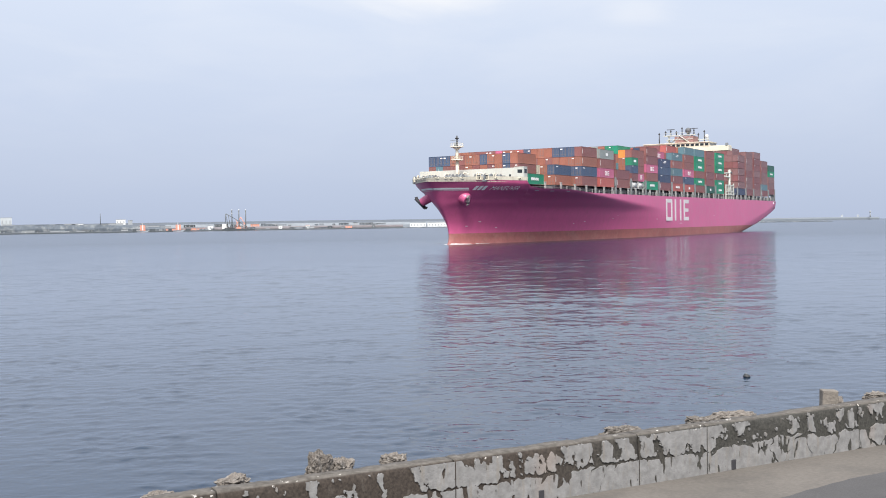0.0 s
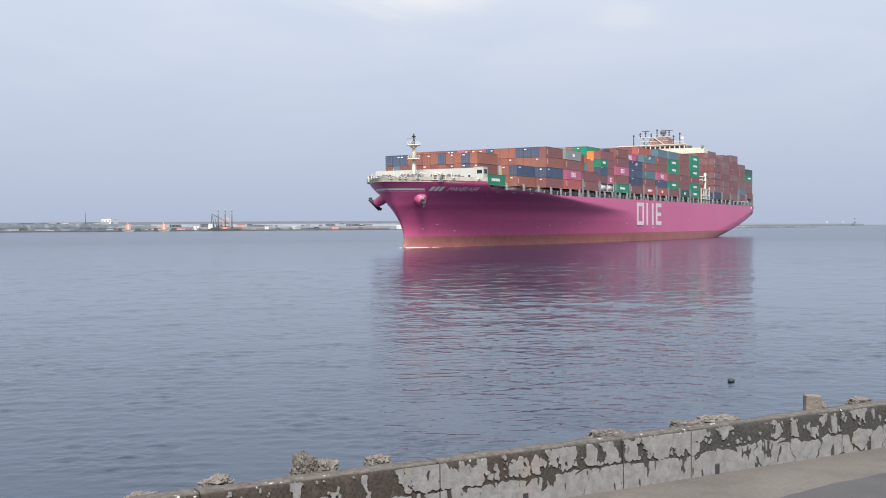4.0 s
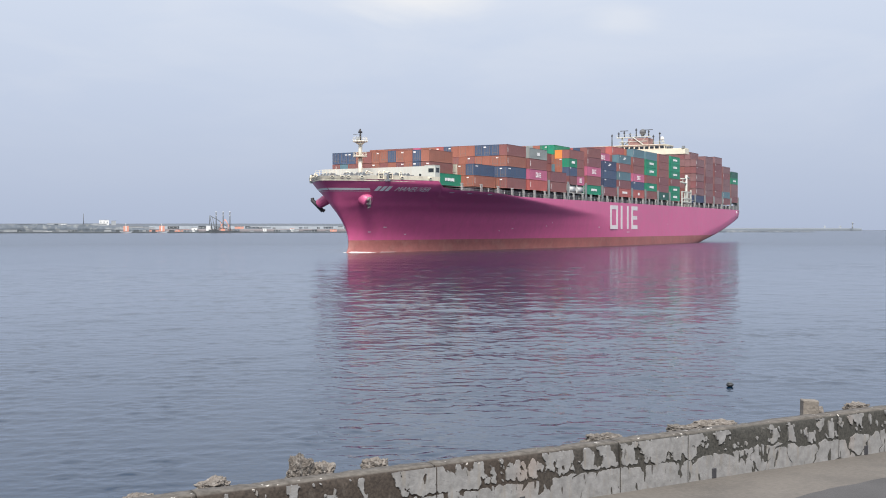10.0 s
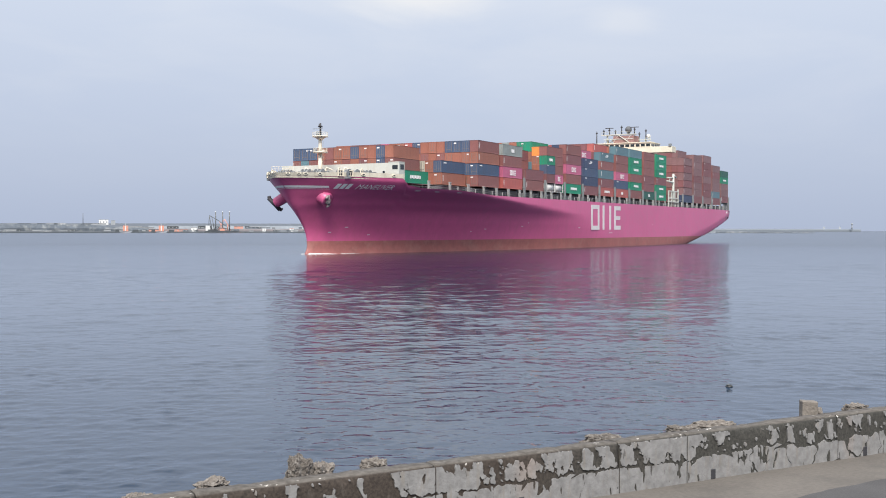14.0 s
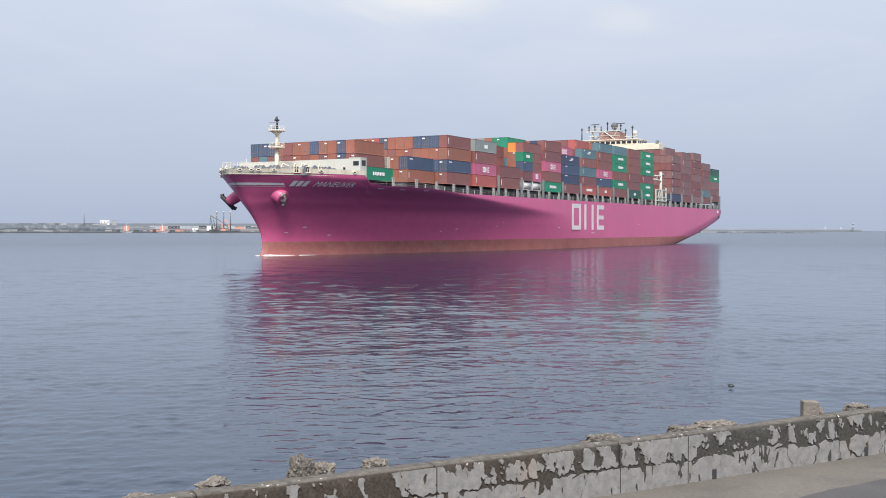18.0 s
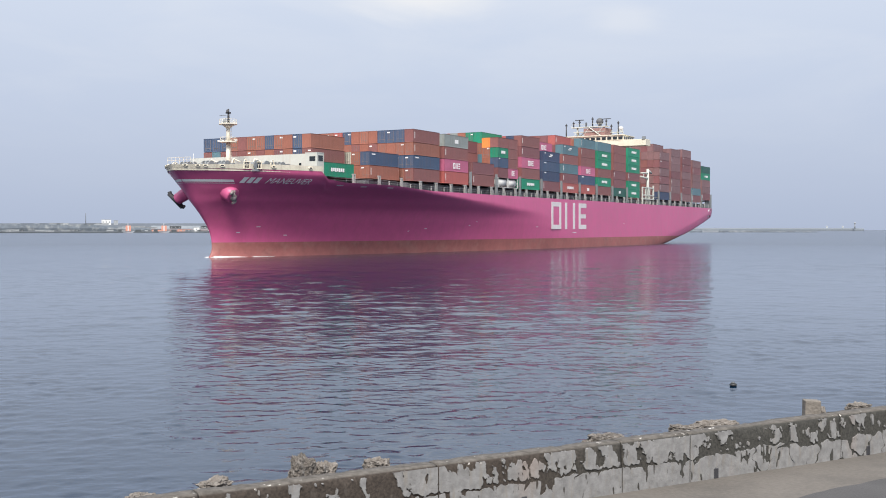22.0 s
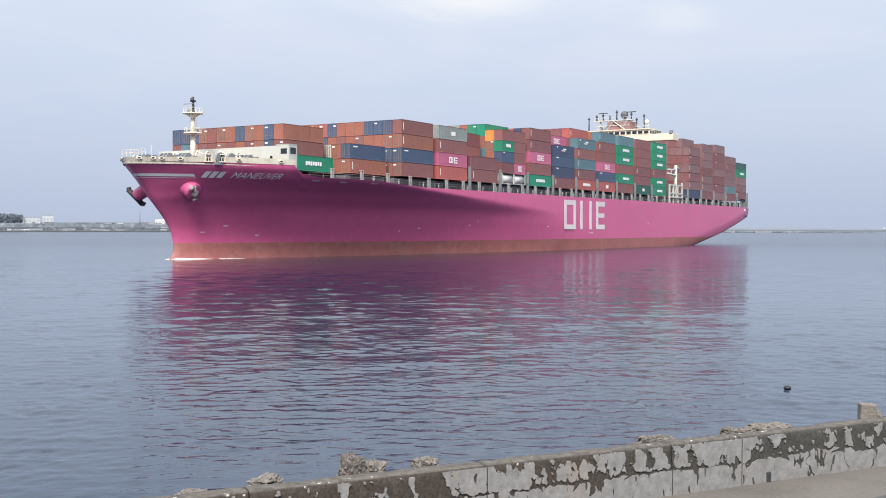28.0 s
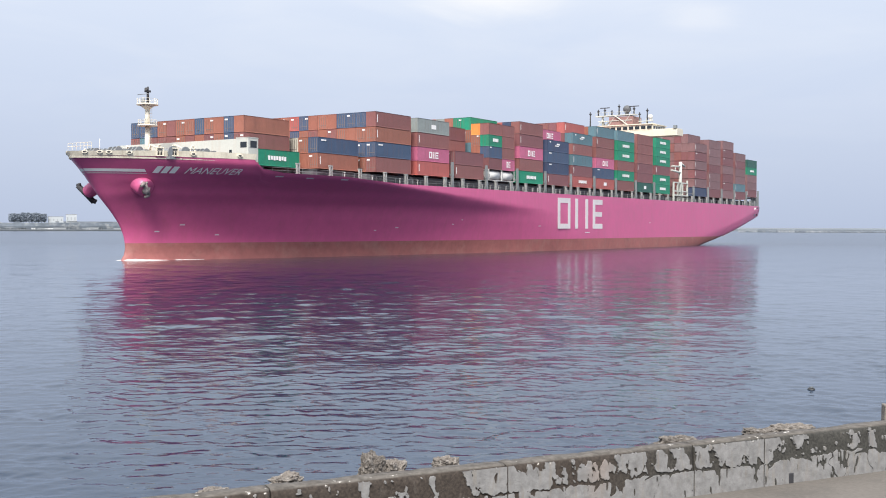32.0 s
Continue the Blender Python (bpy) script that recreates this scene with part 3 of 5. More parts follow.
def wall_section(u0, u1, seed, hole=None):
    """One cast length of wall with a chipped coping and an uneven face."""
    bm = new_bm()
    n = max(8, int((u1 - u0) / 0.07))
    prof = [(0.0, -0.05), (0.0, 0.10), (0.0, 0.25), (0.004, 0.40), (0.008, 0.55), (0.012, 0.68), (0.016, 0.755), (0.045, 0.795), (0.17, 0.802), (0.305, 0.795), (0.33, 0.76), (0.34, 0.4), (0.34, -1.9)]
    rows = []
    for i in range(n + 1):
        u = u0 + (u1 - u0) * i / n
        row = []
        for j, (v, z) in enumerate(prof):
            w = Vector((u * 3.1, j * 0.8, seed))
            dv = 0.012 * noise.noise(w)
            dz = 0.0
            if 5 <= j <= 10:
                c = noise.noise(Vector((u * 2.3, 3.7, 0.0))) + 0.5 * noise.noise(Vector((u * 9.0, 1.1, 0.0)))
                dz = -0.035 * max(0, c) * (1 if j > 5 else 0.4) + 0.008 * noise.noise(w * 2)
                if j in (6, 7):
                    dv += 0.05 * max(0, c - 0.15)
            row.append(bm.verts.new((u, v + dv, z + dz)))
        rows.append(row)
    for i in range(n):
        for j in range(len(prof) - 1):
            bm.faces.new((rows[i][j], rows[i + 1][j], rows[i + 1][j + 1], rows[i][j + 1])).smooth = True
    bm.faces.new(rows[0])
    bm.faces.new(rows[-1][::-1])
    return bm


# how much of the upper half of the wall still wears its plaster, along the wall
COVER = [(-15, -0.30), (-0.7, -0.30), (-0.3, 0.40), (0.6, 0.40), (1.0, 0.05), (3.2, 0.05), (3.5, 0.42), (4.8, 0.40), (5.2, -0.16), (20, -0.18)]
WORN = [(-15, 0.03), (-1, 0.03), (5, 0.035), (6.5, 0.10), (9, 0.13), (20, 0.13)]


def plaster_left(u, z):
    """Above nought where plaster is left: a sound lower course with a ragged edge and grooves, and islands above it."""
    n = lambda a, b_, c=0.0: noise.noise(Vector((a, b_, c)))
    edge = 0.37 + lerp_table(WORN, u) * (n(u * 2.1, 0.5) + 0.7 * n(u * 5.3, 2.5)) + 0.022 * n(u * 17, 4.5) + (0.10 if u < -0.6 else 0.0) * min(0, n(u * 1.3, 8))
    groove = max(0.0, abs(n(u * 1.7 + 0.2 * n(u * 6, z * 6), z * 0.9, 3)) * -9 + 0.4) * 3 + max(0.0, n(u * 7.5, z * 1.8, 9) + 0.5 * n(u * 20, z * 6, 4) - 0.34) * 9
    low = min(1.0, (edge - z) * 9 + 0.12 * n(u * 40, z * 26, 7)) - groove * (0.8 + 0.6 * (u > 6)) - max(0.0, 0.07 - z) * 9 * max(0.0, n(u * 3.1, 6) + 0.12)
    isle = 0.9 * n(u * 5.0, z * 3.4, 1) + 0.6 * n(u * 11, z * 6, 2) + 0.4 * n(u * 24, z * 13, 5) + 0.2 * n(u * 50, z * 32, 6) + lerp_table(COVER, u)
    isle -= max(0.0, edge + 0.065 - z) * 16 + max(0.0, z - 0.73) * 5 + max(0.0, n(u * 0.9, 7.7, z * 2) - 0.1) * 0.8
    return max(low, isle * 1.2)


def plaster_coat(u0, u1, step=0.014, thick=0.017):
    """The plaster of one length of wall as a thin coat with real edges, cut along the line where it has come off."""
    nu, nz = max(2, int((u1 - u0) / step)), 48
    us, zs = [u0 + (u1 - u0) * i / nu for i in range(nu + 1)], [-0.03 + 0.80 * j / nz for j in range(nz + 1)]
    val = [[plaster_left(u, z) for z in zs] for u in us]
    verts, faces, known = [], [], {}

    def vert(key, u, z, v):
        if key not in known:
            known[key] = len(verts)
            verts.append((u, v + 0.006 * noise.noise(Vector((u * 2.5, z * 3, 11))), z))
        return known[key]

    for i in range(nu):
        for j in range(nz):
            ring = ((i, j), (i + 1, j), (i + 1, j + 1), (i, j + 1))
            vals = [val[a][b_] for a, b_ in ring]
            if max(vals) <= 0:
                continue
            face, cut = [], []
            for k in range(4):
                (a, b_), (c, d) = ring[k], ring[(k + 1) % 4]
                f0, f1 = vals[k], vals[(k + 1) % 4]
                if f0 > 0:
                    face.append(vert((a, b_), us[a], zs[b_], -thick))
                if (f0 > 0) != (f1 > 0):
                    w = f0 / (f0 - f1)
                    u, z = us[a] + (us[c] - us[a]) * w, zs[b_] + (zs[d] - zs[b_]) * w
                    key = (min(ring[k], ring[(k + 1) % 4]), max(ring[k], ring[(k + 1) % 4]))
                    face.append(vert(key, u, z, -thick))
                    cut.append((face[-1], vert((key, 1), u, z, 0.03)))
            if len(face) > 2:
                faces.append(face)
            if len(cut) == 2:
                faces.append((cut[0][0], cut[0][1], cut[1][1], cut[1][0]))
    me = bpy.data.meshes.new("coat")
    me.from_pydata(verts, [], faces)
    bm = new_bm()
    bm.from_mesh(me)
    bpy.data.meshes.remove(me)
    return bm


sea_wall = thing("sea_wall", "low weathered concrete sea wall with peeling pale plaster", "wall", kind="structure", at=wall_pose)
JOINTS = [-34, -30, -26, -22, -18, -14.2, -10.4, -6.9, -3.4, 0.04, 3.33, 4.73, 8.3, 12.8, 16.4, 20, 24, 28, 32, 36, 40, 44, 48, 52]
for i, (a, b_) in enumerate(zip(JOINTS, JOINTS[1:])):
    section = part("wall_section", wall_section(a + 0.008, b_ - 0.008, i * 3.3), WALL_MAT, sea_wall)
    if -15 < a < 20:
        part("plaster", plaster_coat(a + 0.008, b_ - 0.008), PLASTER_MAT, section, "pale peeling plaster left on the wall")
for u in (5.3, 1.49, 9.02):
    bm = new_bm()
    box(bm, u - 0.05, u + 0.05, -0.03, 0.02, 0.0, 0.17)
    bmesh.ops.bevel(bm, geom=bm.edges[:], offset=0.01, segments=1, affect="EDGES")
    part("drain_hole", bm, M["iron"], sea_wall, "dark drain opening at the foot of the wall")


def lump(u, v, z, size, seed, name="concrete_rubble", label="broken shell-crusted concrete block on the sea side of the wall", mat="rock", rough=0.35):
    bm = new_bm()
    rubble(bm, (0, 0, 0), size, seed, rough, 5)
    ob = part(name, bm, M[mat], None)
    ob.matrix_basis = wall_pose @ pose(u, v, z, 0, 0, seed * 37 % 50 - 25)
    return tagged(ob, label, "rubble", "blocks along the sea wall")


def revetment():
    bm = new_bm()
    rng_ = random.Random(11)
    n = 60
    prev = None
    for i in range(n + 1):
        u = -34 + 86 * i / n
        row = [bm.verts.new((u, 0.38 + 0.1 * j + 0.5 * j, 0.30 - 0.32 * j + 0.2 * noise.noise(Vector((u, j, 0))))) for j in range(9)]
        if prev:
            for j in range(8):
                bm.faces.new((prev[j], row[j], row[j + 1], prev[j + 1]))
        prev = row
    for k in range(170):
        u, j = rng_.uniform(-33, 51), rng_.uniform(0.9, 7.5)
        s = rng_.uniform(0.25, 0.5)
        rubble(bm, (u, 0.45 + 0.6 * j, 0.26 - 0.32 * j), (s, s * rng_.uniform(0.7, 1), s * rng_.uniform(0.4, 0.7)), k * 1.7, 0.4, 1)
    ob = part("rubble_slope", bm, M["rock"], None)
    ob.matrix_basis = wall_pose
    tagged(ob, "sloping mound of broken concrete rubble running into the water", "rubble", kind="stuff")


revetment()
# (along the wall, behind its face, height over the quay, half sizes)
lump(-4.00, 0.58, 0.68, (0.22, 0.14, 0.09), 1.3)
lump(-3.00, 0.58, 0.72, (0.27, 0.17, 0.13), 2.7)
lump(-1.77, 0.58, 0.76, (0.21, 0.16, 0.26), 4.0)
lump(-1.45, 0.58, 0.72, (0.18, 0.14, 0.19), 5.4)
lump(-0.63, 0.58, 0.72, (0.21, 0.16, 0.14), 6.8)
lump(3.48, 0.58, 0.68, (0.40, 0.18, 0.15), 8.2)
lump(5.20, 0.58, 0.71, (0.36, 0.18, 0.11), 9.5)
lump(5.85, 0.58, 0.68, (0.50, 0.18, 0.17), 10.9)
lump(9.50, 0.58, 0.73, (0.28, 0.18, 0.11), 12.3)


def wall_post():
    ob = thing("concrete_post", "square weathered concrete post stub standing behind the sea wall", "post", at=wall_pose @ pose(8.18, 0.60, -0.2, 0, 2, -33))
    bm = new_bm()
    box(bm, -0.14, 0.14, -0.12, 0.12, 0, 1.19)
    bmesh.ops.bevel(bm, geom=bm.edges[:], offset=0.012, segments=1, affect="EDGES")
    bmesh.ops.subdivide_edges(bm, edges=[e for e in bm.edges if e.calc_length() > 0.15], cuts=4, use_grid_fill=True)
    for v in bm.verts:
        v.co += 0.007 * noise.noise_vector(v.co * 9)
    part("shaft", bm, M["post"], ob)
    bm = new_bm()
    rubble(bm, (0.2, 0.05, 0.9), (0.09, 0.1, 0.19), 3.0, 0.3, 3)
    part("broken_side", bm, M["rock"], ob)


wall_post()


# ---------------------------------------------------------------- container ship
ship = thing("container_ship", "large magenta container ship loaded high with coloured containers, under way", "ship")
PITCH, BAY0, LEN, TIER, BASE_Z = 14.68, -26.1, 12.19, 2.9, 17.0
HALF = 22.8


STEM = [(-3, -9.0), (0, -11.0), (1, -11.7), (2, -11.95), (4, -11.7), (6, -10.85), (8, -9.4), (11, -6.8), (14.2, -4.5), (16.9, -1.8), (18.4, -0.25), (19.0, 0.0)]
TOP = [(-320, 14.8), (-62, 14.8), (-54, 15.1), (-46, 15.55), (-27.2, 15.8), (-26.6, 17.85), (5, 17.85)]
KEEL = [(-317, 11.0), (-297, 8.0), (-279, 5.0), (-262.5, 2.5), (-248, 0.6), (-234, -1.4), (-220, -3.0), (-200, -3.0), (5, -3.0)]


# how far aft the hull has swelled to its full breadth at each height: far aft at the waterline, soon behind the forecastle at the deck
SHOULDER = [(-3, -166), (0, -164), (4, -151), (7, -139), (10, -122), (12, -97), (13, -84), (14.2, -66), (15, -57.5), (16, -54), (17.5, -53.2), (20, -53.2)]
SWELL = [(0, 1.85), (7, 1.75), (11, 1.6), (14, 1.5), (15.5, 1.75), (17, 2.0)]
ENTRY = [(0, 0.76), (4, 0.75), (7, 0.71), (10, 0.655), (12, 0.615), (14, 0.62), (15.2, 0.69), (16.5, 0.73), (17.5, 0.74)]


def half_breadth(x, z):
    """Half the hull's breadth: fine at the waterline, flaring out hard under the deck edge, wall-sided amidships."""
    stem = fair_table(STEM, z)
    u = max(0.0, min(1.0, (stem - x) / (stem - fair_table(SHOULDER, z))))
    b_ = HALF * (1 - (1 - u) ** fair_table(SWELL, z)) ** fair_table(ENTRY, z)
    if x < -200:
        zb = lerp_table(KEEL, x)
        if zb > -2.99:
            b_ = min(b_, HALF * (0.965 + 0.035 * max(0.0, min(1.0, (z - zb) / 3.0)) ** 0.6))
        b_ *= 1 - 0.07 * max(0, (-x - 285) / 31) ** 2
    return b_


def hull_x(p, z):
    s = fair_table(STEM, z)
    return s + (-316.3 + max(0, 10.7 - z) * 0.0 - s) * p


STATIONS = [0, 0.0006, 0.0015, 0.003, 0.005, 0.008, 0.012, 0.017, 0.023, 0.03, 0.0335, 0.038, 0.0425, 0.047, 0.052, 0.057, 0.0625, 0.068, 0.073, 0.0784, 0.0806, 0.093, 0.107, 0.122, 0.130, 0.138, 0.146, 0.155, 0.164, 0.173, 0.182, 0.192, 0.202,
            0.212, 0.223, 0.234, 0.246, 0.258, 0.284, 0.312, 0.342, 0.375, 0.41, 0.45, 0.5, 0.55, 0.6, 0.64, 0.68, 0.72, 0.745, 0.765, 0.785, 0.805, 0.825, 0.845, 0.865, 0.885, 0.905, 0.925, 0.945, 0.96, 0.975, 0.99, 1.0]


def hull_shell(z_low, z_high, levels, closed=False):
    """Both sides of the hull between two heights, each a function of x, and the transom that closes them."""
    bm = new_bm()
    sides = []
    for sgn in (1, -1):
        cols = []
        for p in STATIONS:
            col = []
            xa = hull_x(p, 6.0)
            lo, hi = z_low(xa), z_high(hull_x(p, 17.0))
            for k in range(levels + 1):
                z = lo + (hi - lo) * k / levels
                x = hull_x(p, z)
                col.append(bm.verts.new((x, sgn * half_breadth(x, z), z)))
            cols.append(col)
        for a, b_ in zip(cols, cols[1:]):
            for k in range(levels):
                q = (a[k], b_[k], b_[k + 1], a[k + 1])
                f = bm.faces.new(q if sgn < 0 else q[::-1])
                f.smooth = True
        sides.append(cols)
    for k in range(levels):
        bm.faces.new((sides[0][-1][k], sides[0][-1][k + 1], sides[1][-1][k + 1], sides[1][-1][k]))
    if closed:
        for i in range(len(STATIONS) - 1):
            bm.faces.new((sides[0][i][0], sides[0][i + 1][0], sides[1][i + 1][0], sides[1][i][0]))
    bmesh.ops.remove_doubles(bm, verts=bm.verts[:], dist=0.002)
    bmesh.ops.recalc_face_normals(bm, faces=bm.faces[:])
    return bm


BOOT_Z = 3.05
z_keel = lambda x: lerp_table(KEEL, x)
z_boot = lambda x: max(BOOT_Z, lerp_table(KEEL, x))
z_top = lambda x: lerp_table(TOP, x)
hull = part("hull", hull_shell(z_boot, z_top, 40), M["pink"], ship, "magenta painted steel hull with flared bow")
part("boot_topping", hull_shell(z_keel, z_boot, 6, True), M["boot"], hull, "stained red-brown band along the waterline")


def deck_plate(x0, x1, z, inset, thick=0.15):
    bm = new_bm()
    n = 30
    up = []
    for zz in (z, z - thick):
        row = []
        for i in range(n + 1):
            x = x0 + (x1 - x0) * i / n
            h = max(0.05, half_breadth(x, z) - inset)
            row.append((bm.verts.new((x, h, zz)), bm.verts.new((x, -h, zz))))
        up.append(row)
    for i in range(n):
        bm.faces.new((up[0][i][0], up[0][i][1], up[0][i + 1][1], up[0][i + 1][0]))
        bm.faces.new((up[1][i][0], up[1][i + 1][0], up[1][i + 1][1], up[1][i][1]))
        for s in (0, 1):
            q = (up[0][i][s], up[0][i + 1][s], up[1][i + 1][s], up[1][i][s])
            bm.faces.new(q)
    bmesh.ops.recalc_face_normals(bm, faces=bm.faces[:])
    return bm


part("main_deck", deck_plate(-26.8, -316.1, 14.7, 0.3), M["deck"], ship, "red oxide main deck")
part("forecastle_deck", deck_plate(-1.6, -26.7, 17.4, 0.4), M["deck"], ship, "red oxide forecastle deck")


def strip(x0, x1, z0, z1, out, side=1, n=24, thick=0.03, zf=None):
    """A plate that follows the hull's side between two heights, standing a little proud of it."""
    bm = new_bm()
    rows = []
    for i in range(n + 1):
        x = x0 + (x1 - x0) * i / n
        row = []
        for z in (z0, z1):
            zz = min(z, 17.5)
            h = half_breadth(min(x, fair_table(STEM, zz) - 0.02), zz) + out
            row.append((bm.verts.new((x, side * h, z)), bm.verts.new((x, side * (h - thick), z))))
        rows.append(row)
    for a, b_ in zip(rows, rows[1:]):
        for q in ((a[0][0], b_[0][0], b_[1][0], a[1][0]), (a[0][1], a[1][1], b_[1][1], b_[0][1]), (a[1][0], b_[1][0], b_[1][1], a[1][1]), (a[0][0], a[0][1], b_[0][1], b_[0][0])):
            bm.faces.new(q).smooth = True
    bmesh.ops.recalc_face_normals(bm, faces=bm.faces[:])
    return bm


# forecastle: bulwark, fairleads, stripe, breakwater with its end house
def bulwark():
    bm = new_bm()
    rows = []
    xs = [-0.84 - 25.0 * (k / 44) ** 1.8 for k in range(45)]
    path = [(x, half_breadth(x, 17.84)) for x in xs[::-1]] + [(x, -half_breadth(x, 17.84)) for x in xs]
    for x, y in path:
        fl = 0.36 * max(0.0, 1 + x / 22)         # the flare goes on above the deck
        top = 18.86 - 0.38 * max(0.0, 1 + x / 14) + 0.07 * noise.noise(Vector((x * 2.1, y * 1.3, 0)))
        sg = 1 if y > 0.02 else (-1 if y < -0.02 else 0)
        rows.append([bm.verts.new(p) for p in ((x + 0.02, y + 0.02 * sg, 17.83), (x + fl, y + 0.10 * sg * min(1, abs(y)), top),
                                               (x + fl - 0.10, y + 0.0 * sg, top), (x - 0.1, y - 0.1 * sg, 17.4))])
    for a, b_ in zip(rows, rows[1:]):
        for j in range(3):
            bm.faces.new((a[j], b_[j], b_[j + 1], a[j + 1]))
    bmesh.ops.recalc_face_normals(bm, faces=bm.faces[:])
    return bm


bul = part("bulwark", bulwark(), M["bulwark"], ship, "weathered cream bow bulwark")
for side in (1, -1):
    for x in (-1.9, -3.4, -4.4, -6.8, -15.5, -23.0):
        y = half_breadth(x, 17.84)
        tang = Vector((0.6, half_breadth(x + 0.3, 17.5) - half_breadth(x - 0.3, 17.5), 0)).normalized()
        nor = Vector((-tang.y, tang.x, 0))
        rim = None
        for wide, high, out in ((0.50, 0.27, 0.20), (0.33, 0.15, 0.225)):
            bm = new_bm()
            ring = []
            for k in range(14):
                a = 2 * math.pi * k / 14
                p = Vector((x + 0.15, y + 0.06, 18.38)) + tang * wide * math.cos(a) + Vector((0, 0, high * math.sin(a))) + nor * out
                ring.append(bm.verts.new((p.x, side * p.y, p.z)))
            bm.faces.new(ring)
            back = bmesh.ops.extrude_face_region(bm, geom=bm.faces[:])
            for v in back["geom"]:
                if isinstance(v, bmesh.types.BMVert):
                    v.co -= Vector((nor.x, side * nor.y, 0)) * 0.45
            bmesh.ops.recalc_face_normals(bm, faces=bm.faces[:])
            if rim is None:
                rim = part("fairlead", bm, M["cream"], bul, "cream rim of a mooring fairlead")
            else:
                part("eye", bm, M["iron"], rim, "dark fairlead opening")
def bow_stripe(side, z0, z1, length, n=40):
    """A painted band that runs from the stem along one side of the bow."""
    bm = new_bm()
    rows = []
    for i in range(n + 1):
        back = 0.004 + length * (i / n) ** 2
        rows.append([bm.verts.new((fair_table(STEM, z) - back + 0.03, side * (half_breadth(fair_table(STEM, z) - back, z) + 0.03), z)) for z in (z0, z1)])
    for a, b_ in zip(rows, rows[1:]):
        bm.faces.new((a[0], b_[0], b_[1], a[1])).smooth = True
    return bm


for side in (1, -1):
    part("bow_stripe", bow_stripe(side, 15.25, 15.72, 6.6), M["marking"], hull, "pale stripe painted round the bow")
    part("bow_stripe", bow_stripe(side, 14.95, 15.05, 6.6), M["emblem"], hull, "thin pale line under the stripe")

bm = new_bm()
box(bm, -24.9, -24.62, -17.2, 14.4, 17.4, 21.6)
for y in range(-16, 14, 3):
    box(bm, -25.9, -24.9, y - 0.08, y + 0.08, 17.4, 20.6)
part("breakwater", bm, M["house"], ship, "tall off-white breakwater plate across the forecastle")
HOUSE_Y = half_breadth(-24.8, 17.5) - 0.2
bm = new_bm()
box(bm, -26.0, -24.6, 14.4, HOUSE_Y, 17.4, 21.7)
box(bm, -27.1, -26.0, HOUSE_Y - 0.16, HOUSE_Y, 17.4, 21.7)
box(bm, -27.15, -24.55, 14.35, HOUSE_Y + 0.05, 21.7, 21.82)
fore_house = part("forecastle_house", bm, M["house"], ship, "small off-white deckhouse at the breakwater's end")
bm = new_bm()
box(bm, -26.7, -25.1, HOUSE_Y - 0.04, HOUSE_Y + 0.04, 20.0, 21.2)
part("window", bm, M["glass"], fore_house, "dark square opening")
for y0, y1, z0, z1 in ((HOUSE_Y - 1.9, HOUSE_Y - 0.4, 20.0, 21.0), (HOUSE_Y - 4.6, HOUSE_Y - 4.0, 18.9, 19.7)):
    bm = new_bm()
    box(bm, -24.64, -24.56, y0, y1, z0, z1)
    part("window", bm, M["glass"], fore_house, "dark square opening")
# mooring gear on the forecastle
for side in (1, -1):
    for x, y in ((-12.5, 10.0), (-14.8, 10.6)):
        bm = new_bm()
        rod(bm, (x, side * (y - 1.4), 18.5), (x, side * (y + 1.4), 18.5), 0.75, n=14)
        for yy in (-1.5, 1.5):
            rod(bm, (x, side * (y + yy) - 0.1, 18.5), (x, side * (y + yy) + 0.1, 18.5), 1.15, n=14)
        box(bm, x - 0.9, x + 0.9, side * y - 1.7, side * y + 1.7, 17.4, 17.9)
        part("winch", bm, M["steel"], ship, "grey mooring winch")
    for x in (-5.0, -8.0, -10.0, -17.5):
        bm = new_bm()
        for d in (-0.45, 0.45):
            rod(bm, (x + d, side * (half_breadth(x, 17.5) - 2.2), 17.4), (x + d, side * (half_breadth(x, 17.5) - 2.2), 18.9), 0.24, n=10)
        part("bollard", bm, M["steel"], ship, "grey double bollard")
    for x in (-11.2, -13.2, -16.0):
        y = half_breadth(x, 17.5) - 0.9
        bm = new_bm()
        pts = [Vector((x + 0.55 * math.cos(a), side * y, 18.5 + 1.35 * math.sin(a))) for a in (0.0, 0.5, 1.0, 1.57, 2.14, 2.64, 3.14)]
        for a, b_ in zip(pts, pts[1:]):
            rod(bm, a, b_, 0.12, n=6)
        rod(bm, pts[0], pts[0] - Vector((0, 0, 1.1)), 0.12, n=6)
        rod(bm, pts[-1], pts[-1] - Vector((0, 0, 1.1)), 0.12, n=6)
        part("vent_pipe", bm, M["cream"], ship, "cream bent vent pipe")
# windlasses, chain stoppers and a hatch between the bow and the breakwater
for x, y, r in ((-7.2, 3.2, 0.8), (-7.6, -3.0, 0.8), (-10.4, 4.6, 0.95), (-10.6, -4.4, 0.95), (-18.8, 9.4, 0.9), (-18.9, 12.0, 0.85)):
    bm = new_bm()
    rod(bm, (x, y - 1.0, 18.75), (x, y + 1.0, 18.75), r * 0.62, n=14)
    for yy in (-1.05, -0.1, 0.85):
        rod(bm, (x, y + yy, 18.75), (x, y + yy + 0.2, 18.75), r, n=16)
    box(bm, x - 0.8, x + 0.8, y - 1.3, y + 1.3, 17.4, 18.1)
    box(bm, x - 1.5, x - 0.7, y + 1.1, y + 1.7, 17.4, 19.2)
    part("windlass", bm, M["steel"], ship, "grey windlass with rope drums")
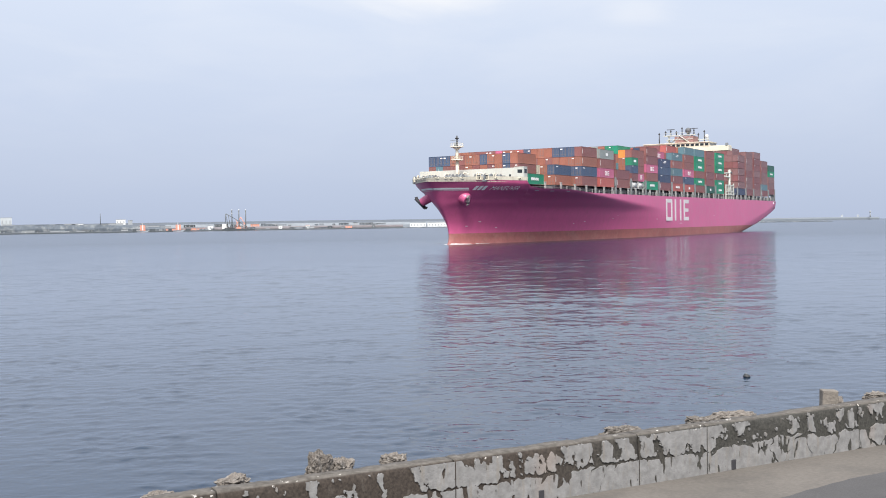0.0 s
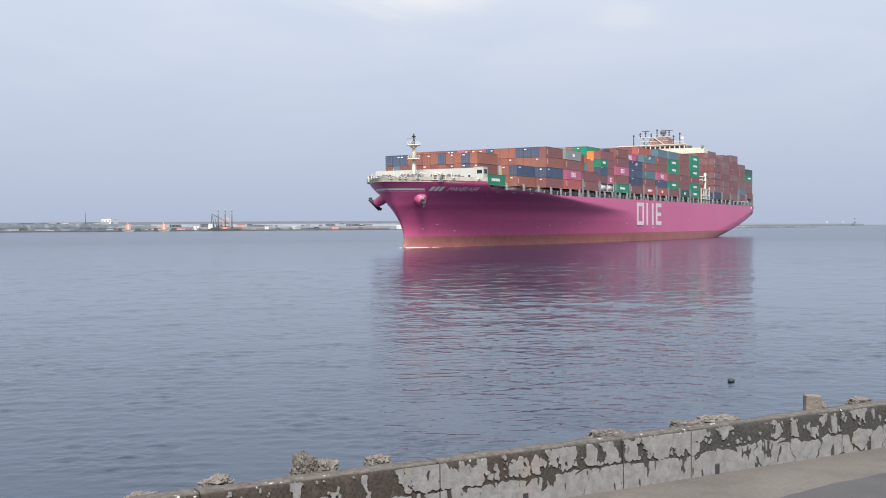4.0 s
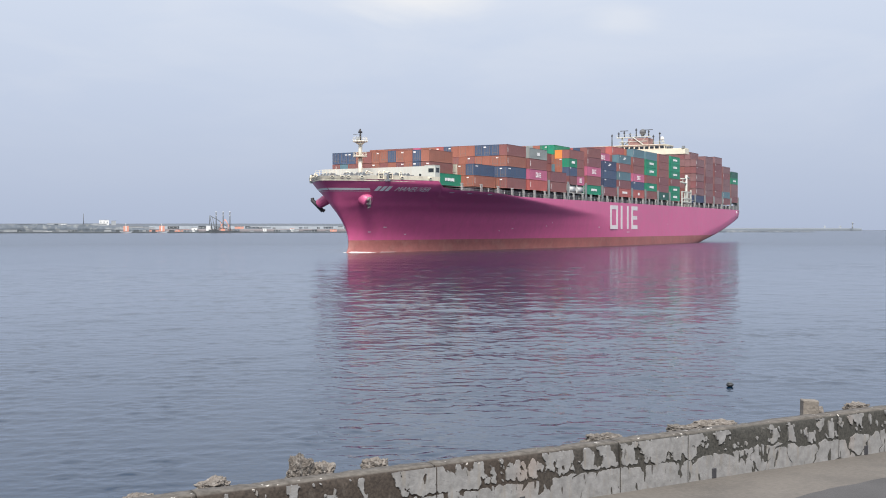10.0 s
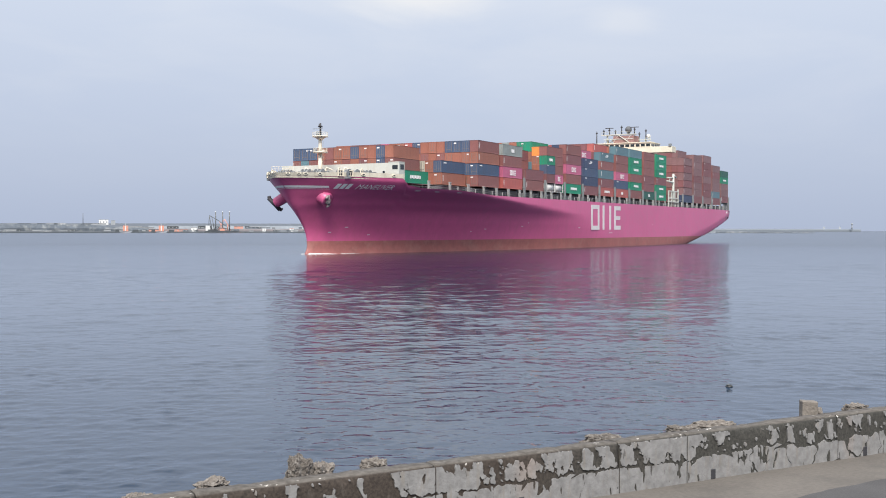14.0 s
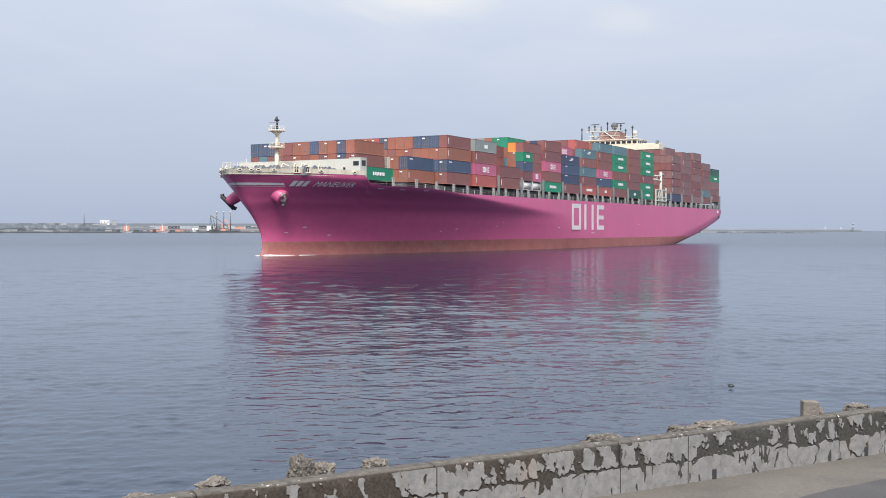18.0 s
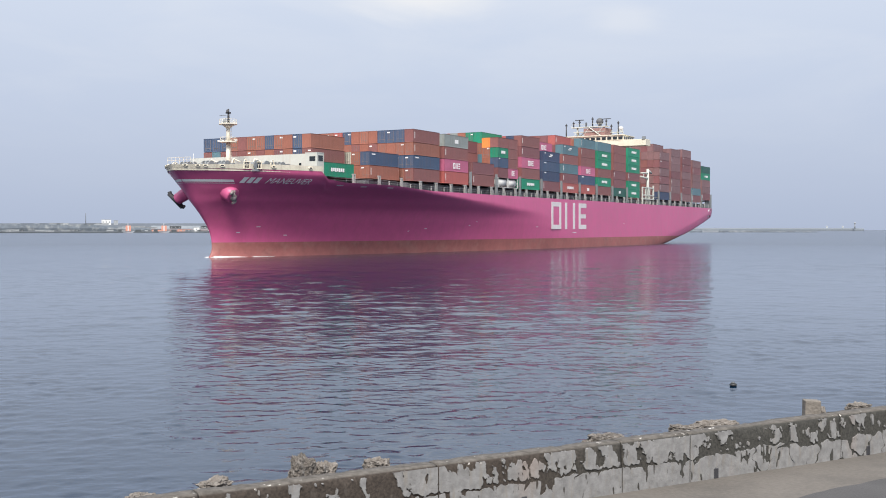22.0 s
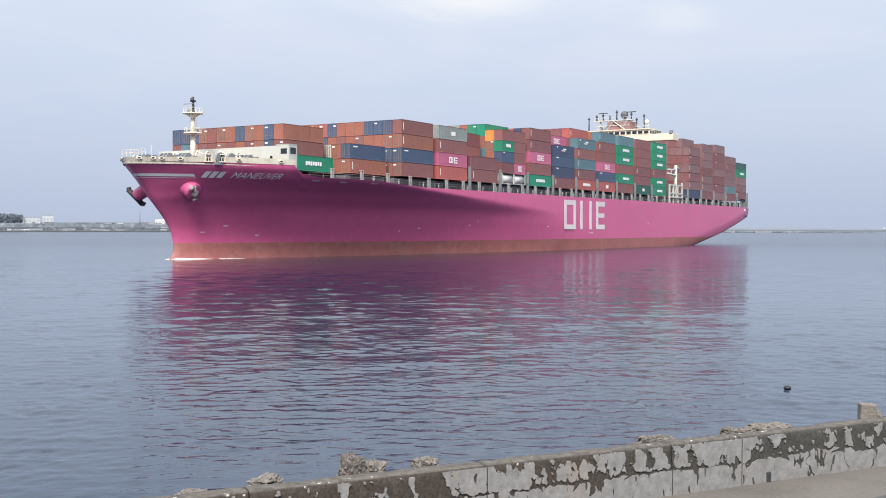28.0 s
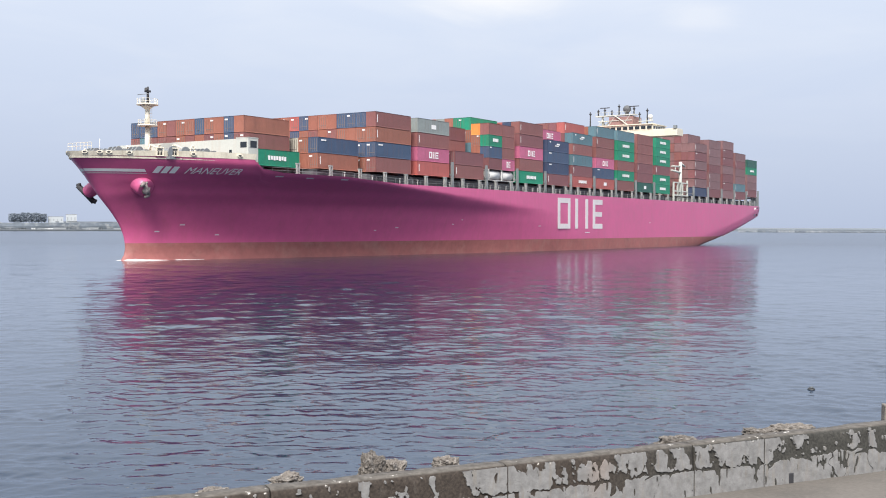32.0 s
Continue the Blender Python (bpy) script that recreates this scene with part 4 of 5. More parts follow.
for x, y in ((-13.6, 3.0), (-13.6, -3.0), (-16.2, 6.4)):
    bm = new_bm()
    rod(bm, (x, y, 17.4), (x - 1.0, y + 0.6, 20.4), 0.16, 0.12, 8)
    rod(bm, (x - 2.0, y, 17.4), (x - 1.0, y + 0.6, 20.4), 0.16, 0.12, 8)
    rod(bm, (x - 1.0, y + 0.6, 20.3), (x - 1.0, y + 2.4, 19.6), 0.12, n=8)
    part("davit", bm, M["cream"], ship, "cream davit with slanting legs")
bm = new_bm()
box(bm, -22.9, -21.5, 4.0, 6.4, 17.4, 19.5)
box(bm, -23.0, -21.4, 3.9, 6.5, 19.5, 19.62)
part("store_hatch", bm, M["house"], ship, "off-white store hatch before the breakwater")
# portal frames of the roller fairleads on the bulwark
for side in (1, -1):
    for x in (-10.6, -12.6):
        y = half_breadth(x, 17.84) + 0.14
        turn = math.degrees(math.atan2(half_breadth(x + 0.5, 17.84) - half_breadth(x - 0.5, 17.84), 1.0)) * side
        at = pose(x, side * y, 17.9, 0, 0, turn)
        bm = new_bm()
        for a in (-0.68, 0.54):
            box(bm, a, a + 0.14, -0.3, 0.1, 0, 1.3)
        box(bm, -0.68, 0.68, -0.3, 0.1, 1.3, 1.45)
        box(bm, -0.74, 0.74, -0.3, 0.12, -0.02, 0.14)
        bmesh.ops.transform(bm, matrix=at, verts=bm.verts[:])
        fr = part("roller_fairlead", bm, M["cream"], ship, "cream portal frame of a roller fairlead")
        for a in (-0.40, 0.04):
            bm = new_bm()
            rod(bm, (a + 0.18, -0.1, 0.14), (a + 0.18, -0.1, 1.3), 0.17, n=10)
            bmesh.ops.transform(bm, matrix=at, verts=bm.verts[:])
            part("roller", bm, M["iron"], fr, "dark upright roller")
# small rail and jack staff at the stem
bm = new_bm()
for k in range(7):
    y = -3 + k
    rod(bm, (-2.6 + 0.05 * y * y * 0.3, y, 18.9), (-2.6 + 0.05 * y * y * 0.3, y, 20.0), 0.045, n=5)
for z in (19.45, 20.0):
    for k in range(6):
        y = -3 + k
        rod(bm, (-2.6 + 0.015 * y * y, y, z), (-2.6 + 0.015 * (y + 1) ** 2, y + 1, z), 0.04, n=5)
part("bow_rail", bm, M["cream"], ship, "thin rail at the stem")
bm = new_bm()
rod(bm, (-6.6, 0, 17.4), (-6.6, 0, 21.0), 0.07, 0.04, n=6)
part("jack_staff", bm, M["white"], ship)

# foremast
mast = part("foremast", (lambda b: (rod(b, (-17.1, 0, 17.4), (-17.1, 0, 24.0), 0.52, 0.46, 16), rod(b, (-17.1, 0, 24.0), (-17.1, 0, 27.5), 0.46, 0.42, 16),
                                    rod(b, (-17.1, 0, 27.0), (-17.1, 0, 27.75), 0.5, 1.5, 16), b)[-1])(new_bm()), M["buff"], ship, "buff tubular foremast with two platforms")
for z, r, lab in ((24.05, 1.75, "lower"), (27.8, 1.9, "upper")):
    bm = new_bm()
    rod(bm, (-17.1, 0, z - 0.12), (-17.1, 0, z + 0.12), r, n=18)
    for k in range(12):
        a = 2 * math.pi * k / 12
        p = Vector((-17.1 + (r - 0.1) * math.cos(a), (r - 0.1) * math.sin(a), z))
        p2 = Vector((-17.1 + (r - 0.1) * math.cos(a + math.pi / 6), (r - 0.1) * math.sin(a + math.pi / 6), z))
        rod(bm, p, p + Vector((0, 0, 1.0)), 0.035, n=4)
        for h in (0.5, 1.0):
            rod(bm, p + Vector((0, 0, h)), p2 + Vector((0, 0, h)), 0.03, n=4)
    part("platform", bm, M["buff"], mast, "railed round platform")
bm = new_bm()
rod(bm, (-17.2, 0, 27.9), (-17.2, 0, 31.0), 0.26, 0.18, 8)
box(bm, -17.6, -16.7, -0.35, 0.35, 30.0, 30.35)
rod(bm, (-17.2, 0.0, 30.3), (-16.4, 0.4, 30.5), 0.22, 0.3, 8)
part("light_post", bm, M["iron"], mast, "dark navigation light post")
bm = new_bm()
rod(bm, (-16.3, -1.6, 29.6), (-16.3, 1.2, 29.6), 0.07, n=6)
rod(bm, (-16.3, -0.2, 27.9), (-16.3, -0.2, 29.0), 0.35, 0.3, 8)
part("radar", bm, M["steel"], mast)
bm = new_bm()
for k in range(16):
    rod(bm, (-17.9, -0.25, 17.6 + k * 0.62), (-17.9, 0.25, 17.6 + k * 0.62), 0.025, n=4)
for y in (-0.25, 0.25):
    rod(bm, (-17.9, y, 17.4), (-17.9, y, 27.6), 0.03, n=4)
part("ladder", bm, M["cream"], mast)

# anchors in their bolsters
for side in (1, -1):
    bm = new_bm()
    base, tip = Vector((-11.0, side * 2.2, 15.1)), Vector((-10.8, 6.7, 12.45) if side > 0 else (-10.4, -8.0, 12.0))
    d = (tip - base).normalized()
    rings = []
    for q, r in ((0.0, 2.1), (0.45, 1.85), (0.8, 1.7), (0.93, 1.64), (0.985, 1.56), (1.0, 1.42)):
        rings.append((base.lerp(tip, q), r if side > 0 else 0.74 * r))
    for (p0, r0), (p1, r1) in zip(rings, rings[1:]):
        rod(bm, p0, p1, r0, r1, 22, caps=False)
    bmesh.ops.remove_doubles(bm, verts=bm.verts[:], dist=0.01)
    bmesh.ops.holes_fill(bm, edges=bm.edges[:], sides=30)
    bol = part("anchor_bolster", bm, M["pink"], hull, "rounded magenta anchor bolster")
    bm = new_bm()
    face = tip + d * (0.15 if side > 0 else 0.45)
    arm = 1.3 if side > 0 else 2.0
    along = (Vector((-0.55, -0.3, -0.65)) if side > 0 else Vector((-0.42, 0.55, -0.72))).normalized()
    rod(bm, face - along * arm, face + along * arm, 0.4 if side > 0 else 0.5, n=8)
    for s in (-1, 1):
        q = face + along * arm * s
        rod(bm, q, q + (Vector((0.9, 0.1, -0.5)) if side > 0 else -d * 0.7), 0.42, 0.2, 6)
    rod(bm, face, tip - d * 1.0, 0.34, 0.3, 8)
    if side > 0:
        up = Vector((-0.1, 0.45, 0.85)).normalized()
        for s in (-1, 1):
            q = face + along * 0.95 * s
            rod(bm, q - up * 0.3, q + up * 0.85 - along * 0.3 * s, 0.42, 0.16, 7)
        ball(bm, face - up * 0.35, 0.62, 10)
    part("anchor", bm, M["iron" if side < 0 else "anchor_iron"], bol, "dark stockless anchor" if side < 0 else "grey rust-stained stockless anchor")
# deck edge: coaming, stanchions and lashing bridges
BAYS = [BAY0 - PITCH * i for i in range(13)] + [-237.6 - PITCH * i for i in range(5)]
for i, xb in enumerate(BAYS):
    bm = new_bm()
    w = min(20.6, half_breadth(xb, 15.5) - 2.0)
    box(bm, xb - LEN - 0.6, xb + 0.6, -w, w, 14.7, 16.6)
    part("hatch_coaming", bm, M["dark"], ship, "dark steel hatch coaming")
post_me = {}


def post_mesh(key, build, mat):
    if key not in post_me:
        bm = new_bm()
        build(bm)
        me = bpy.data.meshes.new(key)
        bm.to_mesh(me)
        bm.free()
        me.materials.append(mat)
        post_me[key] = me
    return post_me[key]


def stanchion(bm):
    for x in (-0.42, 0.2):
        box(bm, x, x + 0.22, -0.3, 0.0, 0, 1.95)
    box(bm, -0.48, 0.48, -0.42, 0.02, 1.9, 2.12)
    box(bm, -0.55, 0.55, -0.4, 0.04, 0, 0.2)


def lashing_post(bm):
    box(bm, -0.3, 0.3, -0.45, 0.0, 0, 5.6)
    box(bm, -0.55, 0.55, -0.55, 0.02, 0, 0.5)
    box(bm, -0.42, 0.42, -0.5, 0.02, 2.6, 2.85)
    box(bm, -0.08, 0.08, 0.0, 0.16, 0.2, 5.2)


def deck_vent(bm):
    rod(bm, (0, 0, 0), (0, 0, 1.05), 0.13, n=8)
    rod(bm, (0, 0, 1.05), (0, 0, 1.3), 0.24, 0.2, 8)


for side in (1, -1):
    x = -29.0
    while x > -312:
        if not -233 < x < -219:
            z = z_top(x)
            y = min(HALF, half_breadth(x, 14.8)) - 0.15
            ob = new("stanchion", post_mesh("stanchion", stanchion, M["galvanised"]))
            ob.parent = ship
            ob.matrix_basis = pose(x, side * y, z - 0.05, 0, 0, 0 if side > 0 else 180)
        x -= PITCH / 2
    vent_rng = random.Random(17 + side)
    for k in range(64):
        x = -47.0 - 4.1 * k + vent_rng.uniform(-1.3, 1.3)
        ob = new("deck_vent", post_mesh("deck_vent", deck_vent, M["galvanised"]))
        ob.parent = ship
        ob.matrix_basis = pose(x, side * (min(HALF, half_breadth(x, 14.8)) - vent_rng.uniform(0.5, 1.4)), z_top(x) - 0.12)
    for xb in BAYS[4:]:
        ob = new("lashing_post", post_mesh("lashing_post", lashing_post, M["steel"]))
        ob.parent = ship
        ob.matrix_basis = pose(xb + 1.25, side * 22.55, 14.75, 0, 0, 0 if side > 0 else 180)
for i, xb in enumerate(BAYS[4:]):
    bm = new_bm()
    box(bm, xb + 0.85, xb + 1.65, -22, 22, 17.6, 17.8)
    for y in range(-20, 21, 5):
        box(bm, xb + 1.0, xb + 1.5, y - 0.12, y + 0.12, 14.7, 21.5)
    part("lashing_bridge", bm, M["steel"], ship, "grey lashing bridge between container bays")
for side in (1, -1):
    bm = new_bm()
    xs = [-28 - 3.05 * k for k in range(94)]
    for a, b_ in zip(xs, xs[1:]):
        for h in (0.55, 1.05):
            rod(bm, (a, side * (min(HALF, half_breadth(a, 14.8)) - 0.1), z_top(a) + h), (b_, side * (min(HALF, half_breadth(b_, 14.8)) - 0.1), z_top(b_) + h), 0.03, n=4, caps=False)
        rod(bm, (a, side * (min(HALF, half_breadth(a, 14.8)) - 0.1), z_top(a)), (a, side * (min(HALF, half_breadth(a, 14.8)) - 0.1), z_top(a) + 1.05), 0.03, n=4, caps=False)
    part("side_rail", bm, M["steel"], ship, "thin grey deck-edge rail")


# ---- containers
def container_bm(length, height=2.87):
    """A steel box whose sides and ends are recessed between its corner posts and rails."""
    bm = new_bm()
    L, Wd, Hh = length / 2, 1.219, height
    box(bm, -L, L, -Wd, Wd, 0, Hh)
    bm.normal_update()
    up = [f for f in bm.faces if abs(f.normal.z) < 0.5]
    bmesh.ops.inset_individual(bm, faces=up, thickness=0.15, depth=-0.05)
    return bm


def lock_bars():
    """Four upright locking bars joined by one cross bar, cut from one plate."""
    bm = new_bm()
    pts = [(-0.9, 0.75)]
    for y in (-0.78, -0.3, 0.3, 0.78):
        pts += [(y - 0.035, 0.75), (y - 0.035, 0.2), (y + 0.035, 0.2), (y + 0.035, 0.75)]
    pts += [(0.9, 0.75), (0.9, 0.82)]
    for y in (0.78, 0.3, -0.3, -0.78):
        pts += [(y + 0.035, 0.82), (y + 0.035, 2.65), (y - 0.035, 2.65), (y - 0.035, 0.82)]
    pts += [(-0.9, 0.82)]
    f = bm.faces.new([bm.verts.new((0, y, z)) for y, z in pts])
    g = bmesh.ops.extrude_face_region(bm, geom=[f])
    for v in g["geom"]:
        if isinstance(v, bmesh.types.BMVert):
            v.co.x += 0.05
    bmesh.ops.recalc_face_normals(bm, faces=bm.faces[:])
    return bm


box_me = {}


def container_mesh(colour, length, height):
    key = (colour, length, height)
    if key not in box_me:
        bm = container_bm(length, height)
        me = bpy.data.meshes.new("container_" + colour)
        bm.to_mesh(me)
        bm.free()
        me.materials.append(CM[colour])
        box_me[key] = me
    return box_me[key]


# plain painted panels on a container's side: x0, x1, z0, z1 of each
MARKS = {
    "bar": tuple((-2.5 + 0.72 * k, -1.95 + 0.72 * k, 1.05 + 0.1 * (k % 2), 1.85) for k in range(7)),
    "edge": ((-5.62, -5.44, 0.8, 2.3),),
    "blocks": ((-1.8, -1.5, 0.7, 2.1), (-1.0, -0.7, 0.7, 2.1), (-1.5, -1.0, 1.8, 2.1), (-1.5, -1.0, 0.7, 1.0), (-0.4, -0.1, 0.7, 2.1), (0.35, 0.65, 0.7, 2.1),
               (0.95, 1.8, 1.8, 2.1), (0.95, 1.7, 1.25, 1.5), (0.95, 1.8, 0.7, 1.0)),
    "square": ((-0.9, 0.9, 0.95, 1.85),),
    "sail": ((-2.0, 0.2, 1.35, 1.6), (-0.9, 0.9, 1.72, 2.1), (-4.9, -4.2, 2.2, 2.5)),
    "tag": ((-5.2, -3.8, 2.25, 2.5),),
}


def mark_mesh(rect):
    if rect not in box_me:
        bm = new_bm()
        box(bm, rect[0], rect[1], 0, 0.03, rect[2], rect[3])
        box_me[rect] = bpy.data.meshes.new("marking")
        bm.to_mesh(box_me[rect])
        bm.free()
        box_me[rect].materials.append(M["marking"])
    return box_me[rect]


WORDS = {"brown": "brown", "maroon": "dark maroon", "rust": "rust-orange", "orange": "bright orange", "blue": "blue", "navy": "navy blue", "teal": "grey-blue",
         "green": "green", "pink": "magenta", "grey": "grey-green", "red": "red", "cream": "cream", "mauve": "haze-greyed brown-mauve", "dgreen": "dark green"}
NAME_X, NAME_Z, NAME_BARS = (-15.4, -24.2), 15.15, ((-10.9, -11.75), (-12.05, -12.9), (-13.2, -14.05))
MIXED = ["rust", "rust", "rust", "brown", "brown", "maroon", "blue", "rust", "red", "teal", "brown", "navy", "rust"]
# outermost stack on the port side, from the deck up; a colon adds a marking
PORT = {
    0: {2: ["green:bar"], 3: ["maroon", "brown", "brown"]},
    1: {1: ["rust", "blue:tag"], 2: ["rust", "rust"], 3: ["brown", "cream"], 4: ["brown", "rust"], 5: ["brown", "rust"], 6: ["brown", "rust"]},
    2: {0: ["brown", "blue:tag", "rust", "brown"], 1: ["rust", "blue", "rust", "rust"]},
    3: {0: ["red", "pink:blocks", "brown", "grey:square"]},
    4: {0: ["brown", "maroon"], 1: ["rust", "rust"]},
    6: {0: ["green:bar", "brown", "pink:blocks", "maroon", "brown"]},
    7: {0: ["maroon", "navy:tag", "blue:tag", "navy:sail"], 1: ["brown", "brown", "maroon", "red", "pink:blocks"]},
    8: {0: ["red:bar", "maroon", "teal", "brown", "teal:sail"], 1: ["brown", "maroon", "brown", "red", "maroon", "red"]},
    9: {0: ["red:square", "blue:tag", "pink:blocks", "brown", "brown", "teal"]},
    10: {0: ["brown", "green:bar", "brown", "green:bar", "green:bar", "teal"]},
    11: {0: ["dgreen:square", "maroon", "maroon", "brown", "brown", "brown"]},
    12: {0: ["green:bar", "green:bar", "maroon", "green:bar", "green:bar", "green:bar"]},
    # the aft bays take mauve, the brown greyed by painted haze
    13: {0: ["navy", "mauve", "maroon", "mauve", "maroon:tag", "mauve"], 1: ["mauve", "mauve", "mauve", "mauve", "maroon", "mauve", "mauve"]},
    14: {0: ["maroon", "mauve", "mauve", "maroon", "mauve", "mauve", "mauve"]},
    15: {0: ["mauve", "maroon:tag", "maroon", "mauve", "maroon:tag", "maroon:tag", "mauve"]},
    16: {0: ["maroon", "teal", "mauve", "mauve", "maroon", "mauve"]},
    17: {0: ["maroon", "mauve", "mauve", "green:bar", "dgreen"]},
}
TIERS = [3, 4, 4, 4, 4, 5, 5, 5, 6, 6, 6, 6, 6, 7, 7, 7, 6, 5]
ROWS = 18
FRONT_TOP = {0: ["rust", "blue", "rust", "rust", "blue", "rust", "rust", "brown", "rust", "blue", "blue", "blue"],
             2: ["rust", "blue", "blue", "blue", "rust", "rust", "rust", "blue", "red", "rust", "rust", "pink"],
             5: ["rust", "orange", "green", "green", "rust", "grey", "rust"]}
crng, mrng = random.Random(42), random.Random(8)
count = 0
rest = new_bm()
rest_slots = list(PAINT)


def put_container(x, y, z, colour, length=LEN, height=2.87, mark=None, own=True, doors=False):
    global count
    if own and count < 300:
        ob = new("container", container_mesh(colour, length, height))
        ob.parent = ship
        ob.matrix_basis = Matrix.Translation((x, y, z))
        ob["label"] = WORDS[colour] + " corrugated steel shipping container"
        count += 1
        if doors:
            if "doors" not in box_me:
                bm = lock_bars()
                box_me["doors"] = bpy.data.meshes.new("door_gear")
                bm.to_mesh(box_me["doors"])
                bm.free()
                box_me["doors"].materials.append(M["door_steel"])
            k = new("door_gear", box_me["doors"])
            k.parent = ob
            k.matrix_basis = Matrix.Translation((length / 2 - 0.05, 0, 0))
            if crng.random() < 0.55:
                k = new("placard", mark_mesh((0.28, 1.0, 2.22, 2.5)))
                k.parent = ob
                k.matrix_basis = pose(length / 2 - 0.02, 0, 0, 0, 0, -90 if crng.random() < 0.7 else 90)
                k["label"] = "small white panel on the door end"
        for rect in MARKS.get(mark, ()):
            k = new("marking", mark_mesh(rect))
            k.parent = ob
            sc = min(1, length / LEN)
            k.matrix_basis = pose(0, 1.215, 0, 0, 0, 180) @ Matrix.Translation((0, -0.03, 0)) @ Matrix.Diagonal((sc, 1, 1, 1))
            k["label"] = "plain white panel marking"
    else:
        L, Wd = length / 2 - 0.02, 1.21
        for f in {f for v in box(rest, x - L, x + L, y - Wd, y + Wd, z + 0.02, z + height) for f in v.link_faces}:
            f.material_index = rest_slots.index(colour)


def tank(x, y, z):
    t = new("tank_container", post_mesh("tank_container", tank_build, M["white"]))
    t.parent = ship
    t.matrix_basis = Matrix.Translation((x, y, z))
    t["label"] = "white cylindrical tank in a container frame"


def tank_build(bm):
    rod(bm, (-2.4, 0, 1.3), (2.4, 0, 1.3), 1.12, n=20)
    rod(bm, (-2.75, 0, 1.3), (-2.4, 0, 1.3), 0.8, 1.12, 20)
    rod(bm, (2.4, 0, 1.3), (2.75, 0, 1.3), 1.12, 0.8, 20)
    for sx in (-3.0, 2.86):
        for sy in (-1.2, 1.06):
            box(bm, sx, sx + 0.14, sy, sy + 0.14, 0, 2.55)
        box(bm, sx, sx + 0.14, -1.06, 1.06, 0, 0.14)
        box(bm, sx, sx + 0.14, -1.06, 1.06, 2.41, 2.55)
    for sy in (-1.2, 1.1):
        box(bm, -2.86, 2.86, sy, sy + 0.1, 0, 0.12)


for i, xb in enumerate(BAYS):
    base = BASE_Z + (1.2 if i == 17 else 0)
    xc = xb - LEN / 2
    for k in range(ROWS):
        y = 21.08 - 2.48 * k
        n = TIERS[i]
        if i == 0:
            n = 0 if k < 2 or k > 15 else (1 if k in (2, 15) else 3)
        elif i == 1:
            n = 0 if k < 1 or k > 16 else 2
        elif i == 4 and (k < 2 or k > 15):
            n = 2
        elif i == 7 and k in (0, 17):
            n = 4
        elif i == 8 and k in (0, 17):
            n = 5
        elif i == 13 and k in (0, 17):
            n = 6
        listed = PORT.get(i, {}).get(k, [])
        if i == 5 and k == 0:
            for hx, stack in ((3.05, ["tank", "maroon", "blue:tag", "green:bar", "brown"]), (-3.05, ["tank", "pink:blocks", "brown", "brown", "brown"])):
                z = base
                for c in stack:
                    if c == "tank":
                        tank(xc + hx, y, z)
                        z += 2.62
                    else:
                        c, _, mk = c.partition(":")
                        put_container(xc + hx, y, z, c, 6.06, 2.66, mk or None)
                        z += 2.69
            continue
        for t in range(n):
            c = listed[t] if t < len(listed) else crng.choice(MIXED if i < 13 else ["mauve", "maroon", "brown", "mauve"])
            c, _, mk = c.partition(":")
            ft = FRONT_TOP.get(i)
            col_from = k - (3 if i == 0 else 0)
            if ft and t == n - 1 and 0 <= col_from < len(ft) and not (i in (2,) and k == 0):
                c = ft[col_from]
            if not mk and k < 3 and mrng.random() < 0.45:
                mk = "edge"
            step = 2.67 if i == 5 and k == 1 else 3.05 if i == 13 else 3.0 if i < 7 or i == 15 else TIER
            own = k == 0 or (k == 1 and (t >= n - 2 or i < 5)) or (i in (0, 1, 2) and k < 16 and t >= n - 2) or (i in (4, 5) and k < 5 and t >= n - 2) or (i in (7, 8, 13, 14) and k < 5 and t == n - 1) or (i == 0 and k == 2) or (i == 1 and k < 5)
            put_container(xc, y, base + step * t, c, height=min(2.94, step - 0.03), mark=mk or None, own=own, doors=i in (0, 1, 2, 4, 5) and crng.random() < 0.6)
stack = part("inner_cargo", rest, [CM[c] for c in rest_slots], ship, "inner stacks of coloured shipping containers")
stack["kind"] = "stuff"

# ---- deckhouse and bridge
bm = new_bm()
box(bm, -231.5, -217.0, -13.0, 13.0, 14.7, 37.0)
house = part("deckhouse", bm, M["cream"], ship, "tall cream accommodation block")
bm = new_bm()
box(bm, -222.5, -217.2, -23.6, 23.6, 36.2, 38.3)
box(bm, -222.3, -217.4, -23.4, 23.4, 38.3, 38.5)
part("bridge_wing", bm, M["cream"], house, "cream bridge wing across the full beam")
bm = new_bm()
box(bm, -229.0, -217.4, -15.0, 15.0, 37.0, 40.2)
box(bm, -229.4, -217.0, -15.3, 15.3, 40.2, 40.5)
wheel = part("wheelhouse", bm, M["cream"], ship, "cream wheelhouse with a row of dark windows")
for k in range(14):
    y = -14.0 + 2.15 * k
    bm = new_bm()
    box(bm, -217.38, -217.3, y - 0.8, y + 0.8, 38.75, 39.75)
    part("window", bm, M["glass"], wheel)
for k in range(5):
    x = -219.0 - 2.1 * k
    bm = new_bm()
    box(bm, x - 0.75, x + 0.75, 14.98, 15.06, 38.75, 39.75)
    part("window", bm, M["glass"], wheel)
for z in (34.3, 31.2, 28.2, 25.2):
    for k in range(4):
        y = 11.0 - 2.6 * k
        bm = new_bm()
        box(bm, -217.03, -216.94, y - 0.5, y + 0.5, z, z + 0.9)
        part("window", bm, M["glass"], house)
bm = new_bm()
box(bm, -226.0, -218.6, -1.0, 7.6, 40.5, 43.4)
part("radar_house", bm, M["rusty"], ship, "rust-brown equipment house under the radar platform")
bm = new_bm()
